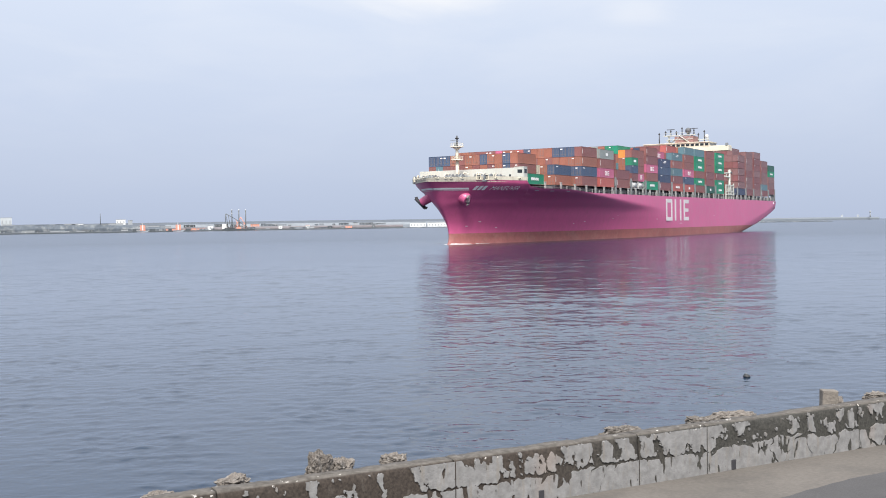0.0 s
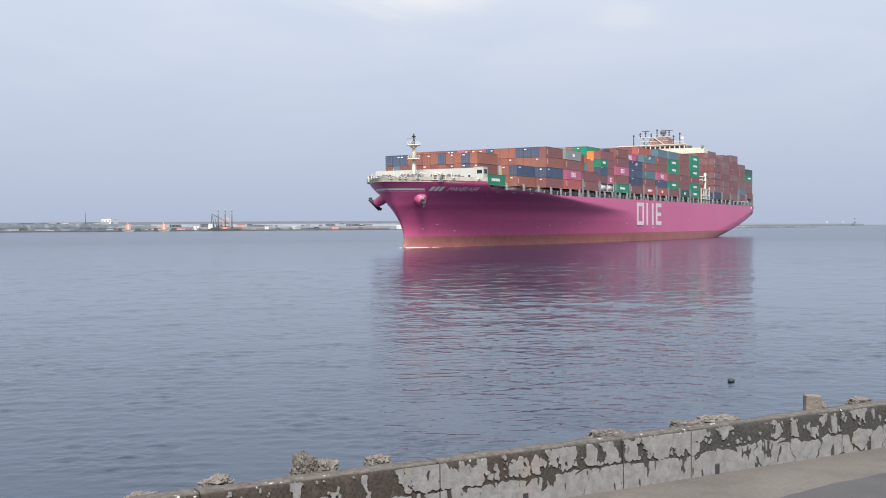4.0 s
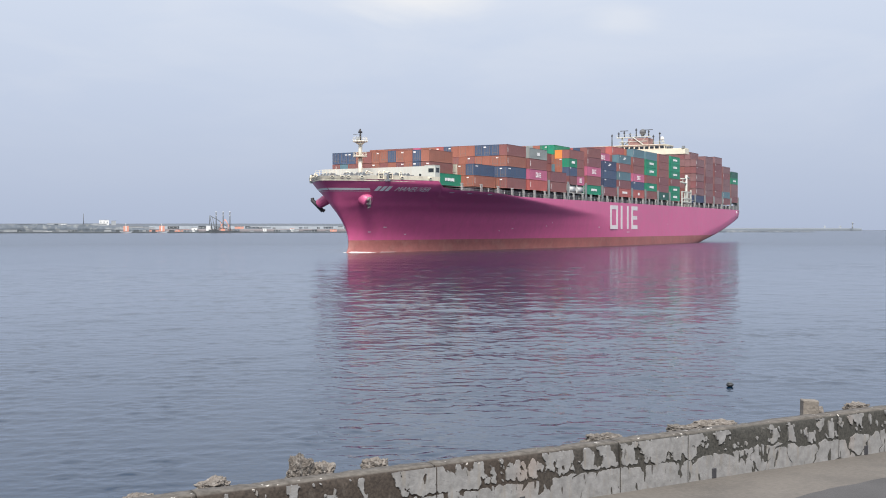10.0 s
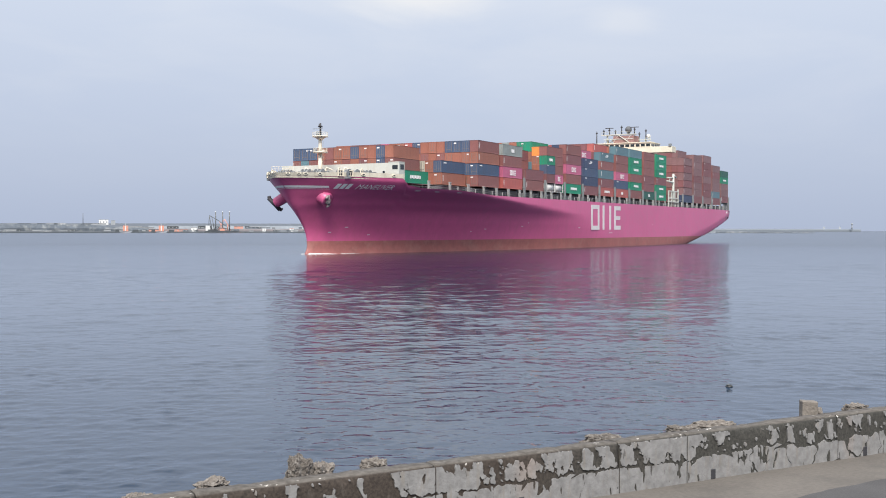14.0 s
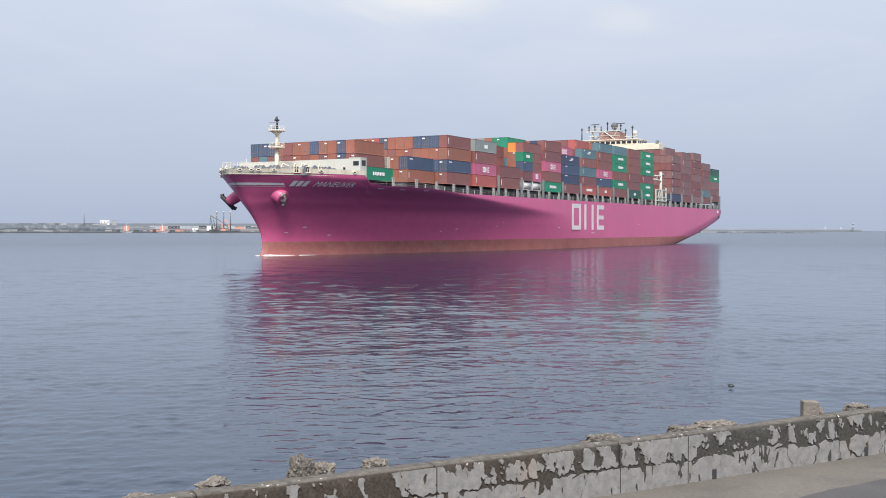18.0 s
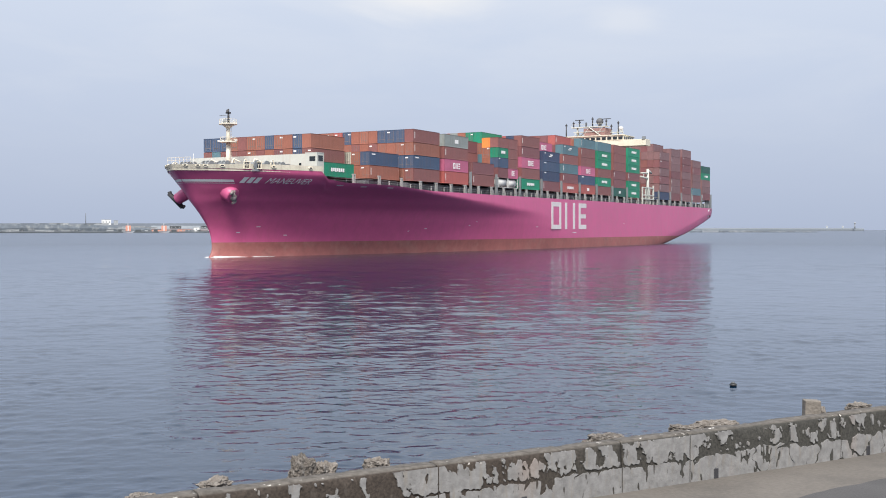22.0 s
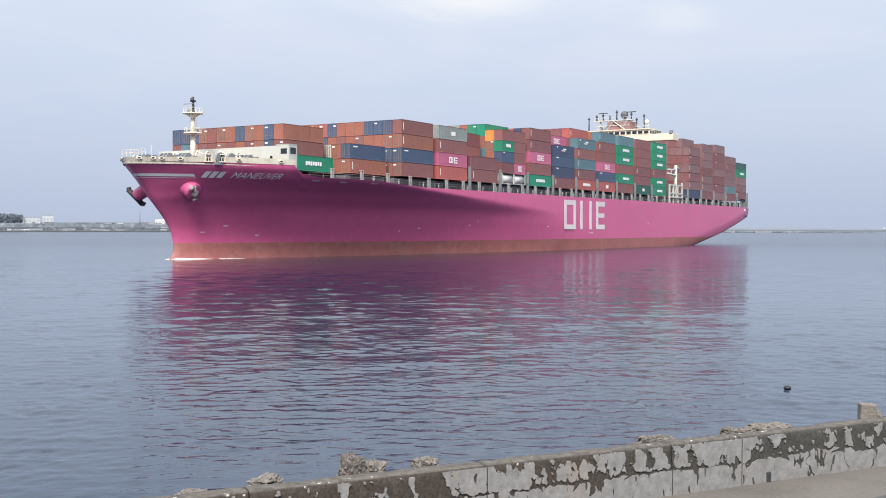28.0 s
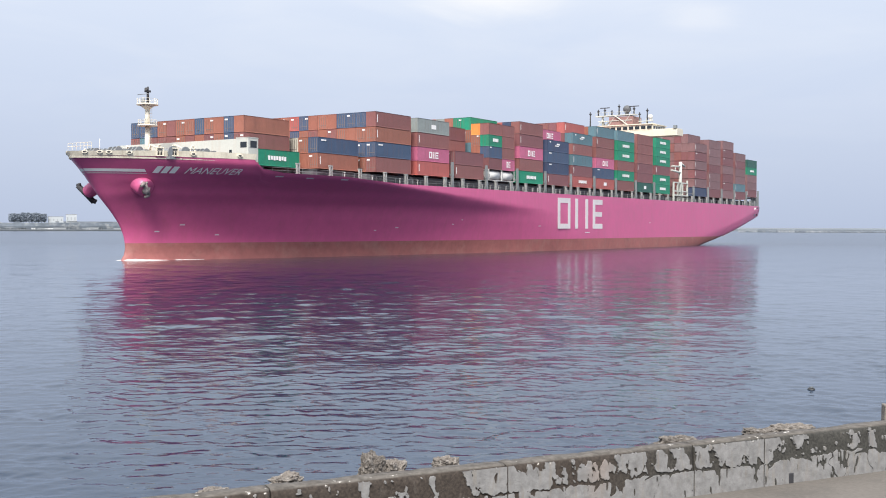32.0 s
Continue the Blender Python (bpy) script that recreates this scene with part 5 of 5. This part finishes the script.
for y in (-4.0, 1.2, 6.6):
    rod(bm, (-220, y, 39.7), (-220, y, 44.0), 0.35, n=8)
rod(bm, (-220, -4.0, 40.0), (-220, 1.2, 43.8), 0.2, n=6)
rod(bm, (-218.2, 6.6, 40.0), (-218.2, 1.2, 43.8), 0.2, n=6)
box(bm, -219.4, -218.6, 9.6, 14.6, 41.4, 41.6)
for y in (10.0, 12.2, 14.2):
    rod(bm, (-219, y, 39.8), (-219, y, 42.4), 0.12, n=5)
box(bm, -221.2, -218.8, -6.2, 8.2, 43.8, 44.1)
for k in range(10):
    y = -6.1 + 1.58 * k
    rod(bm, (-218.9, y, 44.1), (-218.9, y, 45.1), 0.05, n=4)
rod(bm, (-218.9, -6.1, 45.1), (-218.9, 8.1, 45.1), 0.05, n=4)
for x, y, z in ((-220, -4.0, 43.8), (-220, 1.2, 43.8), (-220, 6.6, 43.8)):
    rod(bm, (x - 2.4, y, 39.7), (x, y, z), 0.18, n=6)
for y in (-5.2, -1.4, 3.9):
    rod(bm, (-218.6, y, 40.2), (-218.6, y + 2.6, 43.8), 0.10, n=5)
box(bm, -220.4, -218.4, -5.0, 7.4, 42.0, 42.2)
radar_mast = part("radar_mast", bm, M["house"], ship, "off-white radar mast frame over the wheelhouse")
for y, h, tip in ((-8.4, 45.6, 0), (-3.0, 46.6, 1), (7.6, 46.6, 1), (12.3, 45.7, 0), (-5.4, 46.3, 0), (-0.4, 45.9, 0), (2.2, 47.6, 0), (9.6, 44.6, 0)):
    bm = new_bm()
    rod(bm, (-219.6, y, 39.7 if abs(y) > 8 else 44.1), (-219.6, y, h), 0.26, 0.17, 6)
    box(bm, -219.9, -219.3, y - 0.35, y + 0.35, h - 0.9, h - 0.5)
    if tip:
        box(bm, -219.8, -219.4, y - 1.7, y + 1.7, h, h + 0.25)
    part("radar_scanner", bm, M["iron"], radar_mast, "dark radar post")
for c, r, mt in (((-220, 4.9, 45.9), 1.35, "dark"), ((-219.5, 13.4, 42.9), 0.85, "white")):
    bm = new_bm()
    ball(bm, c, r, 16)
    rod(bm, (c[0], c[1], c[2] - r - 0.5), c, r * 0.5, n=8)
    part("dome", bm, M[mt], radar_mast, "satellite antenna dome")
bm = new_bm()
box(bm, -217.9, -216.9, 22.3, 23.4, 38.4, 39.4)
part("wing_light", bm, M["steel"], house, "small console on the bridge wing's end")
bm = new_bm()
box(bm, -236.0, -232.0, -6, 6, 14.7, 39.5)
part("funnel", bm, M["pink"], ship, "magenta funnel casing behind the deckhouse")

# ---- hose crane and gangway frame beside the deckhouse
bm = new_bm()
rod(bm, (-225.6, 21.6, 14.7), (-225.6, 21.6, 28.0), 0.62, 0.5, 12)
crane = part("deck_crane", bm, M["house"], ship, "cream deck crane by the accommodation block")
bm = new_bm()
rod(bm, (-225.6, 21.6, 24.4), (-217.5, 21.6, 24.9), 0.4, 0.3, 8)
rod(bm, (-225.6, 21.6, 26.4), (-217.8, 21.6, 26.2), 0.3, 0.25, 8)
rod(bm, (-225.6, 21.6, 27.6), (-229.6, 21.6, 26.6), 0.4, 0.35, 8)
rod(bm, (-221.0, 21.6, 24.6), (-221.0, 21.6, 26.3), 0.2, n=6)
part("jib", bm, M["house"], crane)
bm = new_bm()
for x in (-219.0, -222.5, -227.0, -231.5):
    box(bm, x - 0.22, x + 0.22, 21.6, 22.1, 14.7, 21.2 if x > -230 else 22.0)
for z in (18.0, 20.8):
    box(bm, -231.6, -218.8, 21.75, 22.05, z, z + 0.4)
box(bm, -231.4, -219.0, 21.4, 22.3, 16.6, 17.0)
part("gangway_frame", bm, M["house"], ship, "white gangway and davit frame")

# ---- stern fittings
for x0, x1, z0, z1, mt in ((-309.2, -306.6, 10.9, 14.2, "white"), (-313.2, -311.0, 11.0, 14.4, "iron")):
    part("mooring_port", strip(x0, x1, z0, z1, 0.07, 1, 4, 0.2), M[mt], hull, "mooring opening in the stern plating")
for side in (1, -1):
    for x in (-304, -307, -310, -313, -315.6):
        bm = new_bm()
        y = side * (half_breadth(x, 14.8) - 0.5)
        box(bm, x - 0.2, x + 0.2, y - 0.3, y + 0.3, 14.7, 18.6 if x > -315 else 21.0)
        part("stern_post", bm, M["steel"], ship)
bm = new_bm()
box(bm, -316.0, -310.5, -20.5, 20.5, 17.8, 18.2)
part("mooring_deck_roof", bm, M["steel"], ship)

# ---- painted marks
MK = [(-133.8, -135.2, 5.75, 13.8), (-139.7, -141.1, 5.75, 13.8), (-135.2, -139.7, 12.5, 13.8), (-135.2, -139.7, 5.75, 7.05),
      (-144.1, -145.7, 5.75, 13.8), (-150.4, -152.0, 5.75, 13.8), (-155.1, -156.6, 5.75, 13.8),
      (-156.6, -161.4, 12.4, 13.8), (-156.6, -161.0, 9.1, 10.4), (-156.6, -161.4, 5.75, 7.1)]
for x0, x1, z0, z1 in MK:
    bm = new_bm()
    box(bm, x1, x0, 22.80, 22.86, z0, z1)
    part("hull_emblem", bm, M["emblem"], hull, "plain white block shape painted on the side")


def on_hull(pts, faces, out):
    bm = new_bm()
    vs = [bm.verts.new((x, half_breadth(x, z) + out, z)) for x, z in pts]
    for f in faces:
        bm.faces.new([vs[i] for i in f])
    return bm


def hull_bar(x0, x1, z0, z1, out=0.07, lean=0.0):
    n = 6
    pts = [(x0 + (x1 - x0) * i / n - lean * j, (z0, z1)[j]) for i in range(n + 1) for j in (0, 1)]
    return on_hull(pts, [(2 * i, 2 * i + 2, 2 * i + 3, 2 * i + 1) for i in range(n)], out)


def painted_word(text, x0, x1, z0, height, shear):
    cu = bpy.data.curves.new("word", "FONT")
    cu.body, cu.size, cu.shear, cu.resolution_u, cu.offset = text, 1.0, shear, 2, 0.0
    tmp = new("word", cu)
    bpy.context.view_layer.update()
    me = bpy.data.meshes.new_from_object(tmp.evaluated_get(bpy.context.evaluated_depsgraph_get()))
    bpy.data.objects.remove(tmp)
    xs = [v.co.x for v in me.vertices]
    ys = [v.co.y for v in me.vertices]
    bm = new_bm()
    bm.from_mesh(me)
    bmesh.ops.triangulate(bm, faces=bm.faces[:])
    bmesh.ops.subdivide_edges(bm, edges=[e for e in bm.edges if e.calc_length() > 0.3], cuts=2)
    for v in bm.verts:
        x = x0 + (x1 - x0) * (v.co.x - min(xs)) / (max(xs) - min(xs))
        z = z0 + height * (v.co.y - min(ys)) / (max(ys) - min(ys))
        v.co = Vector((x, half_breadth(x, z) + 0.09, z))
    return bm


part("ship_name", painted_word("MANEUVER", NAME_X[0], NAME_X[1], NAME_Z - 0.05, 1.05, 0.25), M["marking"], hull, "white painted ship's name")
for a, b_ in NAME_BARS:
    part("name_bar", hull_bar(a, b_, NAME_Z - 0.05, NAME_Z + 1.07, 0.09, 0.12), M["marking"], hull, "white painted bar")
for x, z, w in ((-31, 15.0, 1.6), (-37.5, 14.9, 1.6), (-45.5, 14.9, 1.8), (-70, 5.8, 0.9), (-88, 6.6, 0.7), (-91, 7.6, 0.5), (-20, 6.2, 0.9), (-16, 5.0, 0.8), (-64, 5.2, 0.6),
                (-150, 4.6, 3.0), (-124, 6.3, 1.2), (-196, 7.5, 0.9), (-27, 4.4, 0.8)):
    part("draught_mark", hull_bar(x, x - w, z, z + 0.2, 0.06), M["emblem"], hull, "small faded white painted dash")


# ---- bow wave and waterline foam: low rigid ridges that go with the hull
def foam_ridge(x0, x1, out0, out1, h, side, seed, n=40):
    bm = new_bm()
    prev = None
    for i in range(n + 1):
        p = i / n
        x = x0 + (x1 - x0) * p
        hb = half_breadth(min(x, -12.15), 0.0)
        o = out0 + (out1 - out0) * p
        hh = h * (1 - p) ** 0.8 * (0.75 + 0.5 * noise.noise(Vector((i * 0.5, seed, 0)))) + 0.02
        hh *= min(1.0, p / 0.12 + 0.05)
        row = [bm.verts.new((x, side * (hb - 0.9), -0.05)), bm.verts.new((x, side * (hb - 0.1), hh)), bm.verts.new((x - 0.1, side * (hb + o * 0.45), hh * 0.8)), bm.verts.new((x - 0.3, side * (hb + o), -0.05))]
        if prev:
            for j in (0, 1, 2):
                bm.faces.new((prev[j], row[j], row[j + 1], prev[j + 1])).smooth = True
        prev = row
    bmesh.ops.recalc_face_normals(bm, faces=bm.faces[:])
    return bm


part("bow_wave", foam_ridge(-11.0, -18.5, 1.0, 0.4, 0.36, 1, 4), M["foam"], ship, "white foam of the bow wave")
part("bow_wave", foam_ridge(-10.8, -14.5, 0.6, 1.4, 0.14, -1, 2), M["foam"], ship, "white foam of the bow wave")
for side in (1, -1):
    part("wake_foam", foam_ridge(-19.5, -25.0, 0.25, 0.1, 0.10, side, 7 + side, 24), M["foam"], ship, "thin line of foam along the waterline")


# ---------------------------------------------------------------- floating buoy
bm = new_bm()
ball(bm, (0, 0, 0.02), 0.135, 20, (1, 1, 0.62))
buoy = thing("float", "small dark round float with a grey top on the water", "buoy")
part("body", bm, M["float"], buoy)
bm = new_bm()
rod(bm, (-0.03, 0, 0.085), (-0.03, 0, 0.125), 0.075, 0.05, 12)
part("cap", bm, M["pole"], buoy, "grey cap")


# ---------------------------------------------------------------- far shore
def bearing(az, dist, z=0.0):
    return (dist * math.sin(radians(az)), dist * math.cos(radians(az)), z)


SH = 1790.0     # how far off the near edge of the opposite shore lies


def at_shore(az, dist=SH, z=0.0):
    x, y, _ = bearing(az, dist)
    return pose(x, y, z, 0, 0, -az)


def bank(name, az0, az1, d0, d1, depth, tops, material, label, n=80, low=-1.0):
    """A long strip of land or masonry whose crest height varies along it."""
    bm = new_bm()
    prev = None
    for i in range(n + 1):
        p = i / n
        az, d = az0 + (az1 - az0) * p, d0 + (d1 - d0) * p
        h = lerp_table(tops, p) + 0.35 * noise.noise(Vector((p * 60, d0 * 0.01, 0)))
        row = []
        for dd, z in ((0, low), (0, 0.55 * h), (3.5, h), (depth, h), (depth, low)):
            x, y, _ = bearing(az, d + dd)
            row.append(bm.verts.new((x, y, z)))
        if prev:
            for j in range(4):
                bm.faces.new((prev[j], row[j], row[j + 1], prev[j + 1]))
        prev = row
    bmesh.ops.recalc_face_normals(bm, faces=bm.faces[:])
    ob = part(name, bm, material, None)
    return tagged(ob, label, "shore", kind="structure")


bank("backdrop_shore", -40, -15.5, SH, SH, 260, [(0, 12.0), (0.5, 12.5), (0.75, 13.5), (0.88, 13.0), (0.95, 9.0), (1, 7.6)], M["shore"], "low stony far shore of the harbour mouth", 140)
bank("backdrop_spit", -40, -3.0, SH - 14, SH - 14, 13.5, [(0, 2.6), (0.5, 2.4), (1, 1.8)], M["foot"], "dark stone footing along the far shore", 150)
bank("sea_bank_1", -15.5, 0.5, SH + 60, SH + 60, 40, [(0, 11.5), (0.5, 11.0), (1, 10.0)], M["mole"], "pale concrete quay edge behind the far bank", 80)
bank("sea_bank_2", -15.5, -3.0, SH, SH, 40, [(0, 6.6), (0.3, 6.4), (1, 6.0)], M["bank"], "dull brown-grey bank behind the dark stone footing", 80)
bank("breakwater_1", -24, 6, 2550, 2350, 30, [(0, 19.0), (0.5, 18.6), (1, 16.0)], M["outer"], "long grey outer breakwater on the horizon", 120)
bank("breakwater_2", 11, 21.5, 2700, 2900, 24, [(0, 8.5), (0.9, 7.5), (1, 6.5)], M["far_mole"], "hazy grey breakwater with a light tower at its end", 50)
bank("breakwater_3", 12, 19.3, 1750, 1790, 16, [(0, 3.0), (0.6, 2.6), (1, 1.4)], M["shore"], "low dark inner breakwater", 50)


def shore_box(name, az, dist, w, h, z0, material, label, cat, depth=8, roof=None):
    """A plain far building or block of so many metres with a slightly wider roof slab and openings greyed by painted
    haze.
    """
    ob = thing(name, label, cat, at=at_shore(az, dist, z0))
    bm = new_bm()
    box(bm, -w / 2, w / 2, 0, depth, 0, h)
    body = part("wall", bm, M[material], ob)
    bm = new_bm()
    box(bm, -w / 2 - 0.3, w / 2 + 0.3, -0.3, depth + 0.3, h, h + 0.5)
    part("roof", bm, M[roof or "far_grey"], ob)
    for k in range(max(1, int(w / 5))):
        bm = new_bm()
        x = -w / 2 + (k + 0.5) * w / max(1, int(w / 5))
        box(bm, x - 0.8, x + 0.8, -0.06, 0.05, h * 0.35, h * 0.7)
        part("opening", bm, M["far_grey"], body)
    return ob


def vertical(az, dist, z0, h, r, material, name, label, cat, head=None):
    ob = thing(name, label, cat, at=at_shore(az, dist, z0))
    bm = new_bm()
    rod(bm, (0, 0, 0), (0, 0, h), r, r * 0.6, 10)
    part("shaft", bm, M[material], ob)
    if head:
        bm = new_bm()
        rod(bm, (0, 0, h), (0, 0, h + head), r * 1.5, r * 0.9, 10)
        part("lantern", bm, M[material], ob)
    return ob


vertical(-18.72, SH + 30, 12.5, 19.0, 0.6, "pole", "signal_tower", "thin dark signal tower on the far shore", "tower")
# dark tower drawn in lighter grey, as if seen through haze
vertical(21.07, 2880, 6.0, 12, 1.7, "far_grey", "light_tower", "light tower at the end of the breakwater, its colour hazed to grey", "lighthouse", 4)
shore_box("white_building", -17.72, SH + 40, 15, 8.5, 12.6, "far_white", "white building on the far shore", "building", 12)
shore_box("white_building", -17.25, SH + 40, 7, 7, 12.6, "far_grey", "grey tower block beside a white building", "building", 10)
shore_box("white_hall", -23.95, SH + 60, 24, 11, 11.8, "far_pale", "long white hall on the far shore", "building", 25)
shore_box("white_hall", -23.2, SH + 70, 17, 15, 11.8, "far_pale", "white hall with a raised block", "building", 25)
tank_ob = thing("storage_tank", "large pale yellow storage tank behind the far shore", "tank", at=at_shore(-27.6, SH + 120, 11.5))
bm = new_bm()
rod(bm, (0, 0, 0), (0, 0, 22), 24, n=40)
rod(bm, (0, 0, 22), (0, 0, 26), 24, 3, 40)
part("shell", bm, M["far_yellow"], tank_ob)
shore_box("low_shed", -20.0, SH + 30, 30, 2.5, 12.6, "far_grey", "low grey shed on the far shore", "building")
shore_box("low_shed", -21.6, SH + 25, 46, 2.0, 12.0, "mole", "low concrete shed on the far shore", "building")
shore_box("low_shed", -13.2, SH - 9, 9, 7, 1.5, "far_white", "small white shed by the water", "building", 6)
shore_box("white_cabin", -9.55, SH - 9, 6, 5.5, 1.5, "far_white", "small white cabin on the spit", "building", 5)
shore_box("white_cabin", -8.1, SH - 9, 7, 5.5, 1.5, "far_white", "small white and orange cabin on the spit", "building", 5, "far_red")
for az in (-16.62, -14.83):
    w = thing("work_boat", "orange and white work boat moored at the far shore", "boat", at=at_shore(az, SH - 24))
    bm = new_bm()
    hv = [bm.verts.new(p) for p in ((-8, -2, -0.5), (6.5, -2, -0.5), (6.5, 2, -0.5), (-8, 2, -0.5), (-9, -2.6, 2.2), (9.5, -1, 3.0), (9.5, 1, 3.0), (-9, 2.6, 2.2))]
    for f in ((3, 2, 1, 0), (4, 5, 6, 7), (0, 1, 5, 4), (1, 2, 6, 5), (2, 3, 7, 6), (3, 0, 4, 7)):
        bm.faces.new([hv[j] for j in f])
    part("hull", bm, M["mole"], w)
    bm = new_bm()
    box(bm, -4.6, 3.6, -1.8, 1.8, 2.3, 11.4)
    part("cabin", bm, M["far_red"], w)
    for xa, xb_ in ((-1.5, 0.3),):
        bm = new_bm()
        box(bm, xa, xb_, -1.95, -1.82, 3.0, 11.2)
        part("stripe", bm, M["far_white"], w, "white panel")
    for xa, xb_, zt in ((-17, -9.5, 5.4), (9.8, 20, 5.0)):
        bm = new_bm()
        box(bm, xa, xb_, -1.5, 1.5, -0.4, 2.0)
        box(bm, xa + 1, xb_ - 1, -1.2, 1.2, 2.0, zt)
        part("pontoon", bm, M["foot"], w, "low dark pontoon with a deckhouse")
    bm = new_bm()
    rod(bm, (-1, 0, 11.4), (-1, 0, 15.0), 0.35, 0.2, 8)
    part("mast", bm, M["far_white"], w)
# spud barge with its crane
barge = thing("crane_barge", "dredging barge with three tall dark legs and an orange crane", "barge", at=at_shore(-11.75, SH - 26))
bm = new_bm()
box(bm, -26, 26, -7, 7, -1, 3.2)
box(bm, -22, -6, -5, 5, 3.2, 5.2)
part("pontoon", bm, M["foot"], barge)
for x in (2.4, 13.6, 24.4):
    bm = new_bm()
    rod(bm, (x - 12.5, 0, -1), (x - 12.5, 0, 33), 0.85, n=10)
    part("leg", bm, M["pole"], barge, "tall dark leg with a pale top")
    bm = new_bm()
    rod(bm, (x - 12.5, 0, 33), (x - 12.5, 0, 34.5), 0.95, n=10)
    rod(bm, (x - 12.5, 0, 28.0), (x - 12.5, 0, 29.0), 0.95, n=10)
    part("leg_band", bm, M["far_white"], barge)
bm = new_bm()
for a, b_ in (((-16, 0, 4), (-20, 0, 28)), ((-20, 0, 28), (-6, 0, 20)), ((-6, 0, 20), (10, 0, 8)), ((-12, 0, 4), (-16, 0, 25)), ((-20, 0, 28), (-21, 0, 12))):
    rod(bm, a, b_, 0.7, 0.5, 6)
part("crane_frame", bm, M["pole"], barge, "grey lattice crane frame")
bm = new_bm()
for a, b_ in (((-6, 0, 4), (4, 0, 22)), ((2, 0, 4), (-4, 0, 18)), ((4, 0, 22), (14, 0, 5)), ((9, 0, 4), (9, 0, 14))):
    rod(bm, a, b_, 0.65, 0.45, 6)
box(bm, -3, 4, -3, 3, 3.2, 6.6)
part("winch_house", bm, M["far_red"], barge, "orange winch house and braces")
bm = new_bm()
box(bm, -26, -19, -4, 4, 3.2, 11.5)
part("cabin", bm, M["far_white"], barge, "white barge cabin")
# white blocks in front of the bow and the stern
for az in (-2.2, -1.25, -0.4):
    shore_box("white_hut", az, 1740, 26, 8.0, 0.5, "far_white", "long low white hut on the spit", "building", 8, "mole")
for az, w in ((12.1, 30), (14.0, 26)):
    shore_box("white_hut", az, 1752, w, 4.6, -0.6, "mole", "low pale hut on the far breakwater", "building", 8, "far_grey")
bank("breakwater_5", -3.0, -0.0, SH - 60, SH - 60, 22, [(0, 1.8), (1, 1.6)], M["shore"], "stone footing under the white huts", 20)
for az in (19.75, 20.5):
    shore_box("white_hut", az, 2885, 4, 5, 7.4, "far_pale", "small pale hut on the outer breakwater", "building", 5, "far_pale")


crng2 = random.Random(9)
for k in range(84):
    az = -27.5 + 23.5 * (k + crng2.random()) / 84
    w, h = crng2.uniform(4, 22), crng2.uniform(1.4, 4.0)
    near = crng2.random() < 0.5
    shore_box("low_shed", az, SH + (-9 if near else 6), w, h, 1.5 if near else (11.6 if az < -17.3 else 6.6), crng2.choice(["far_grey", "mole", "shore", "foot", "far_white", "far_grey"] if az < -16.5 else ["far_grey", "foot", "far_red", "foot", "mole", "pole", "shore"]), "low weathered shed or stacked goods on the far shore", "building", 6, crng2.choice(["far_grey", "mole", "foot"]))


# crowns wear the hazed leaf colour, paler than real leaves
def far_trees():
    rng_ = random.Random(3)
    for k in range(12):
        az = -26.05 + 0.142 * k
        t = thing("tree", "dense tree on the far shore, its colour hazed to blue-grey", "tree", "row of far trees", at=at_shore(az, SH + 50 + 6 * (k % 2), 11.3))
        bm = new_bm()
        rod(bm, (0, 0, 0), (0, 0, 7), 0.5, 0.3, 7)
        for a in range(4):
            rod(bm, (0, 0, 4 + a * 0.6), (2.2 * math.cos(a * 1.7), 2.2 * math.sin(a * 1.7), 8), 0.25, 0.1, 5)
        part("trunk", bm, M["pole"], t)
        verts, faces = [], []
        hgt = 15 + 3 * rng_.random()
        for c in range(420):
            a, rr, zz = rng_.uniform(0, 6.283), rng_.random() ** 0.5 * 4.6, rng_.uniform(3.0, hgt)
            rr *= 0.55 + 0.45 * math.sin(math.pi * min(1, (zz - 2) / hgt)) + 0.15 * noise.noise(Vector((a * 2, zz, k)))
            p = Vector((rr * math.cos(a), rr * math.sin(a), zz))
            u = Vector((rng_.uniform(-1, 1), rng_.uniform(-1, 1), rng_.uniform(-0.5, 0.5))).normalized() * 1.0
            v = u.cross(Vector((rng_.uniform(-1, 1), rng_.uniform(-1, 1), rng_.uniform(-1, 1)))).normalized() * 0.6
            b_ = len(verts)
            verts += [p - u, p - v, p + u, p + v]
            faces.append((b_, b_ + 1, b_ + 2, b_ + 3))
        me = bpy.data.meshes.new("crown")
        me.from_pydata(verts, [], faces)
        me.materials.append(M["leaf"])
        ob = new("crown", me)
        ob.parent = t


far_trees()


# ---------------------------------------------------------------- what moves
def ship_at(t):
    """Steaming ahead at about eight knots, her head falling off by a fifth of a degree on the way."""
    u = t - 32.0
    s = 4.149 * u - 0.00195 * u * u
    h = radians(240.86)
    head = 240.86 - 0.2 * min(1.0, max(0.0, (26 - t) / 16))
    return pose(-74.152 + s * math.cos(h), 171.509 + s * math.sin(h), 0, 0, 0, head)


def motions():
    walk(ship, [(t, ship_at(t)) for t in (0, 4, 8, 12, 16, 20, 24, 28, 32)])
    rows = []
    for k in range(33):
        rows.append((k, pose(10.55 + 0.006 * k + 0.03 * math.sin(k * 1.3), 39.25 + 0.06 * math.sin(k * 0.9), 0.015 + 0.02 * math.sin(k * 2.1), 5 * math.sin(k * 1.7), 5 * math.cos(k * 1.1), k * 3)))
    walk(buoy, rows)
    walk(water, [(t, pose(0.10 * t, -0.28 * t, 0)) for t in (0, 16, 32)])


motions()
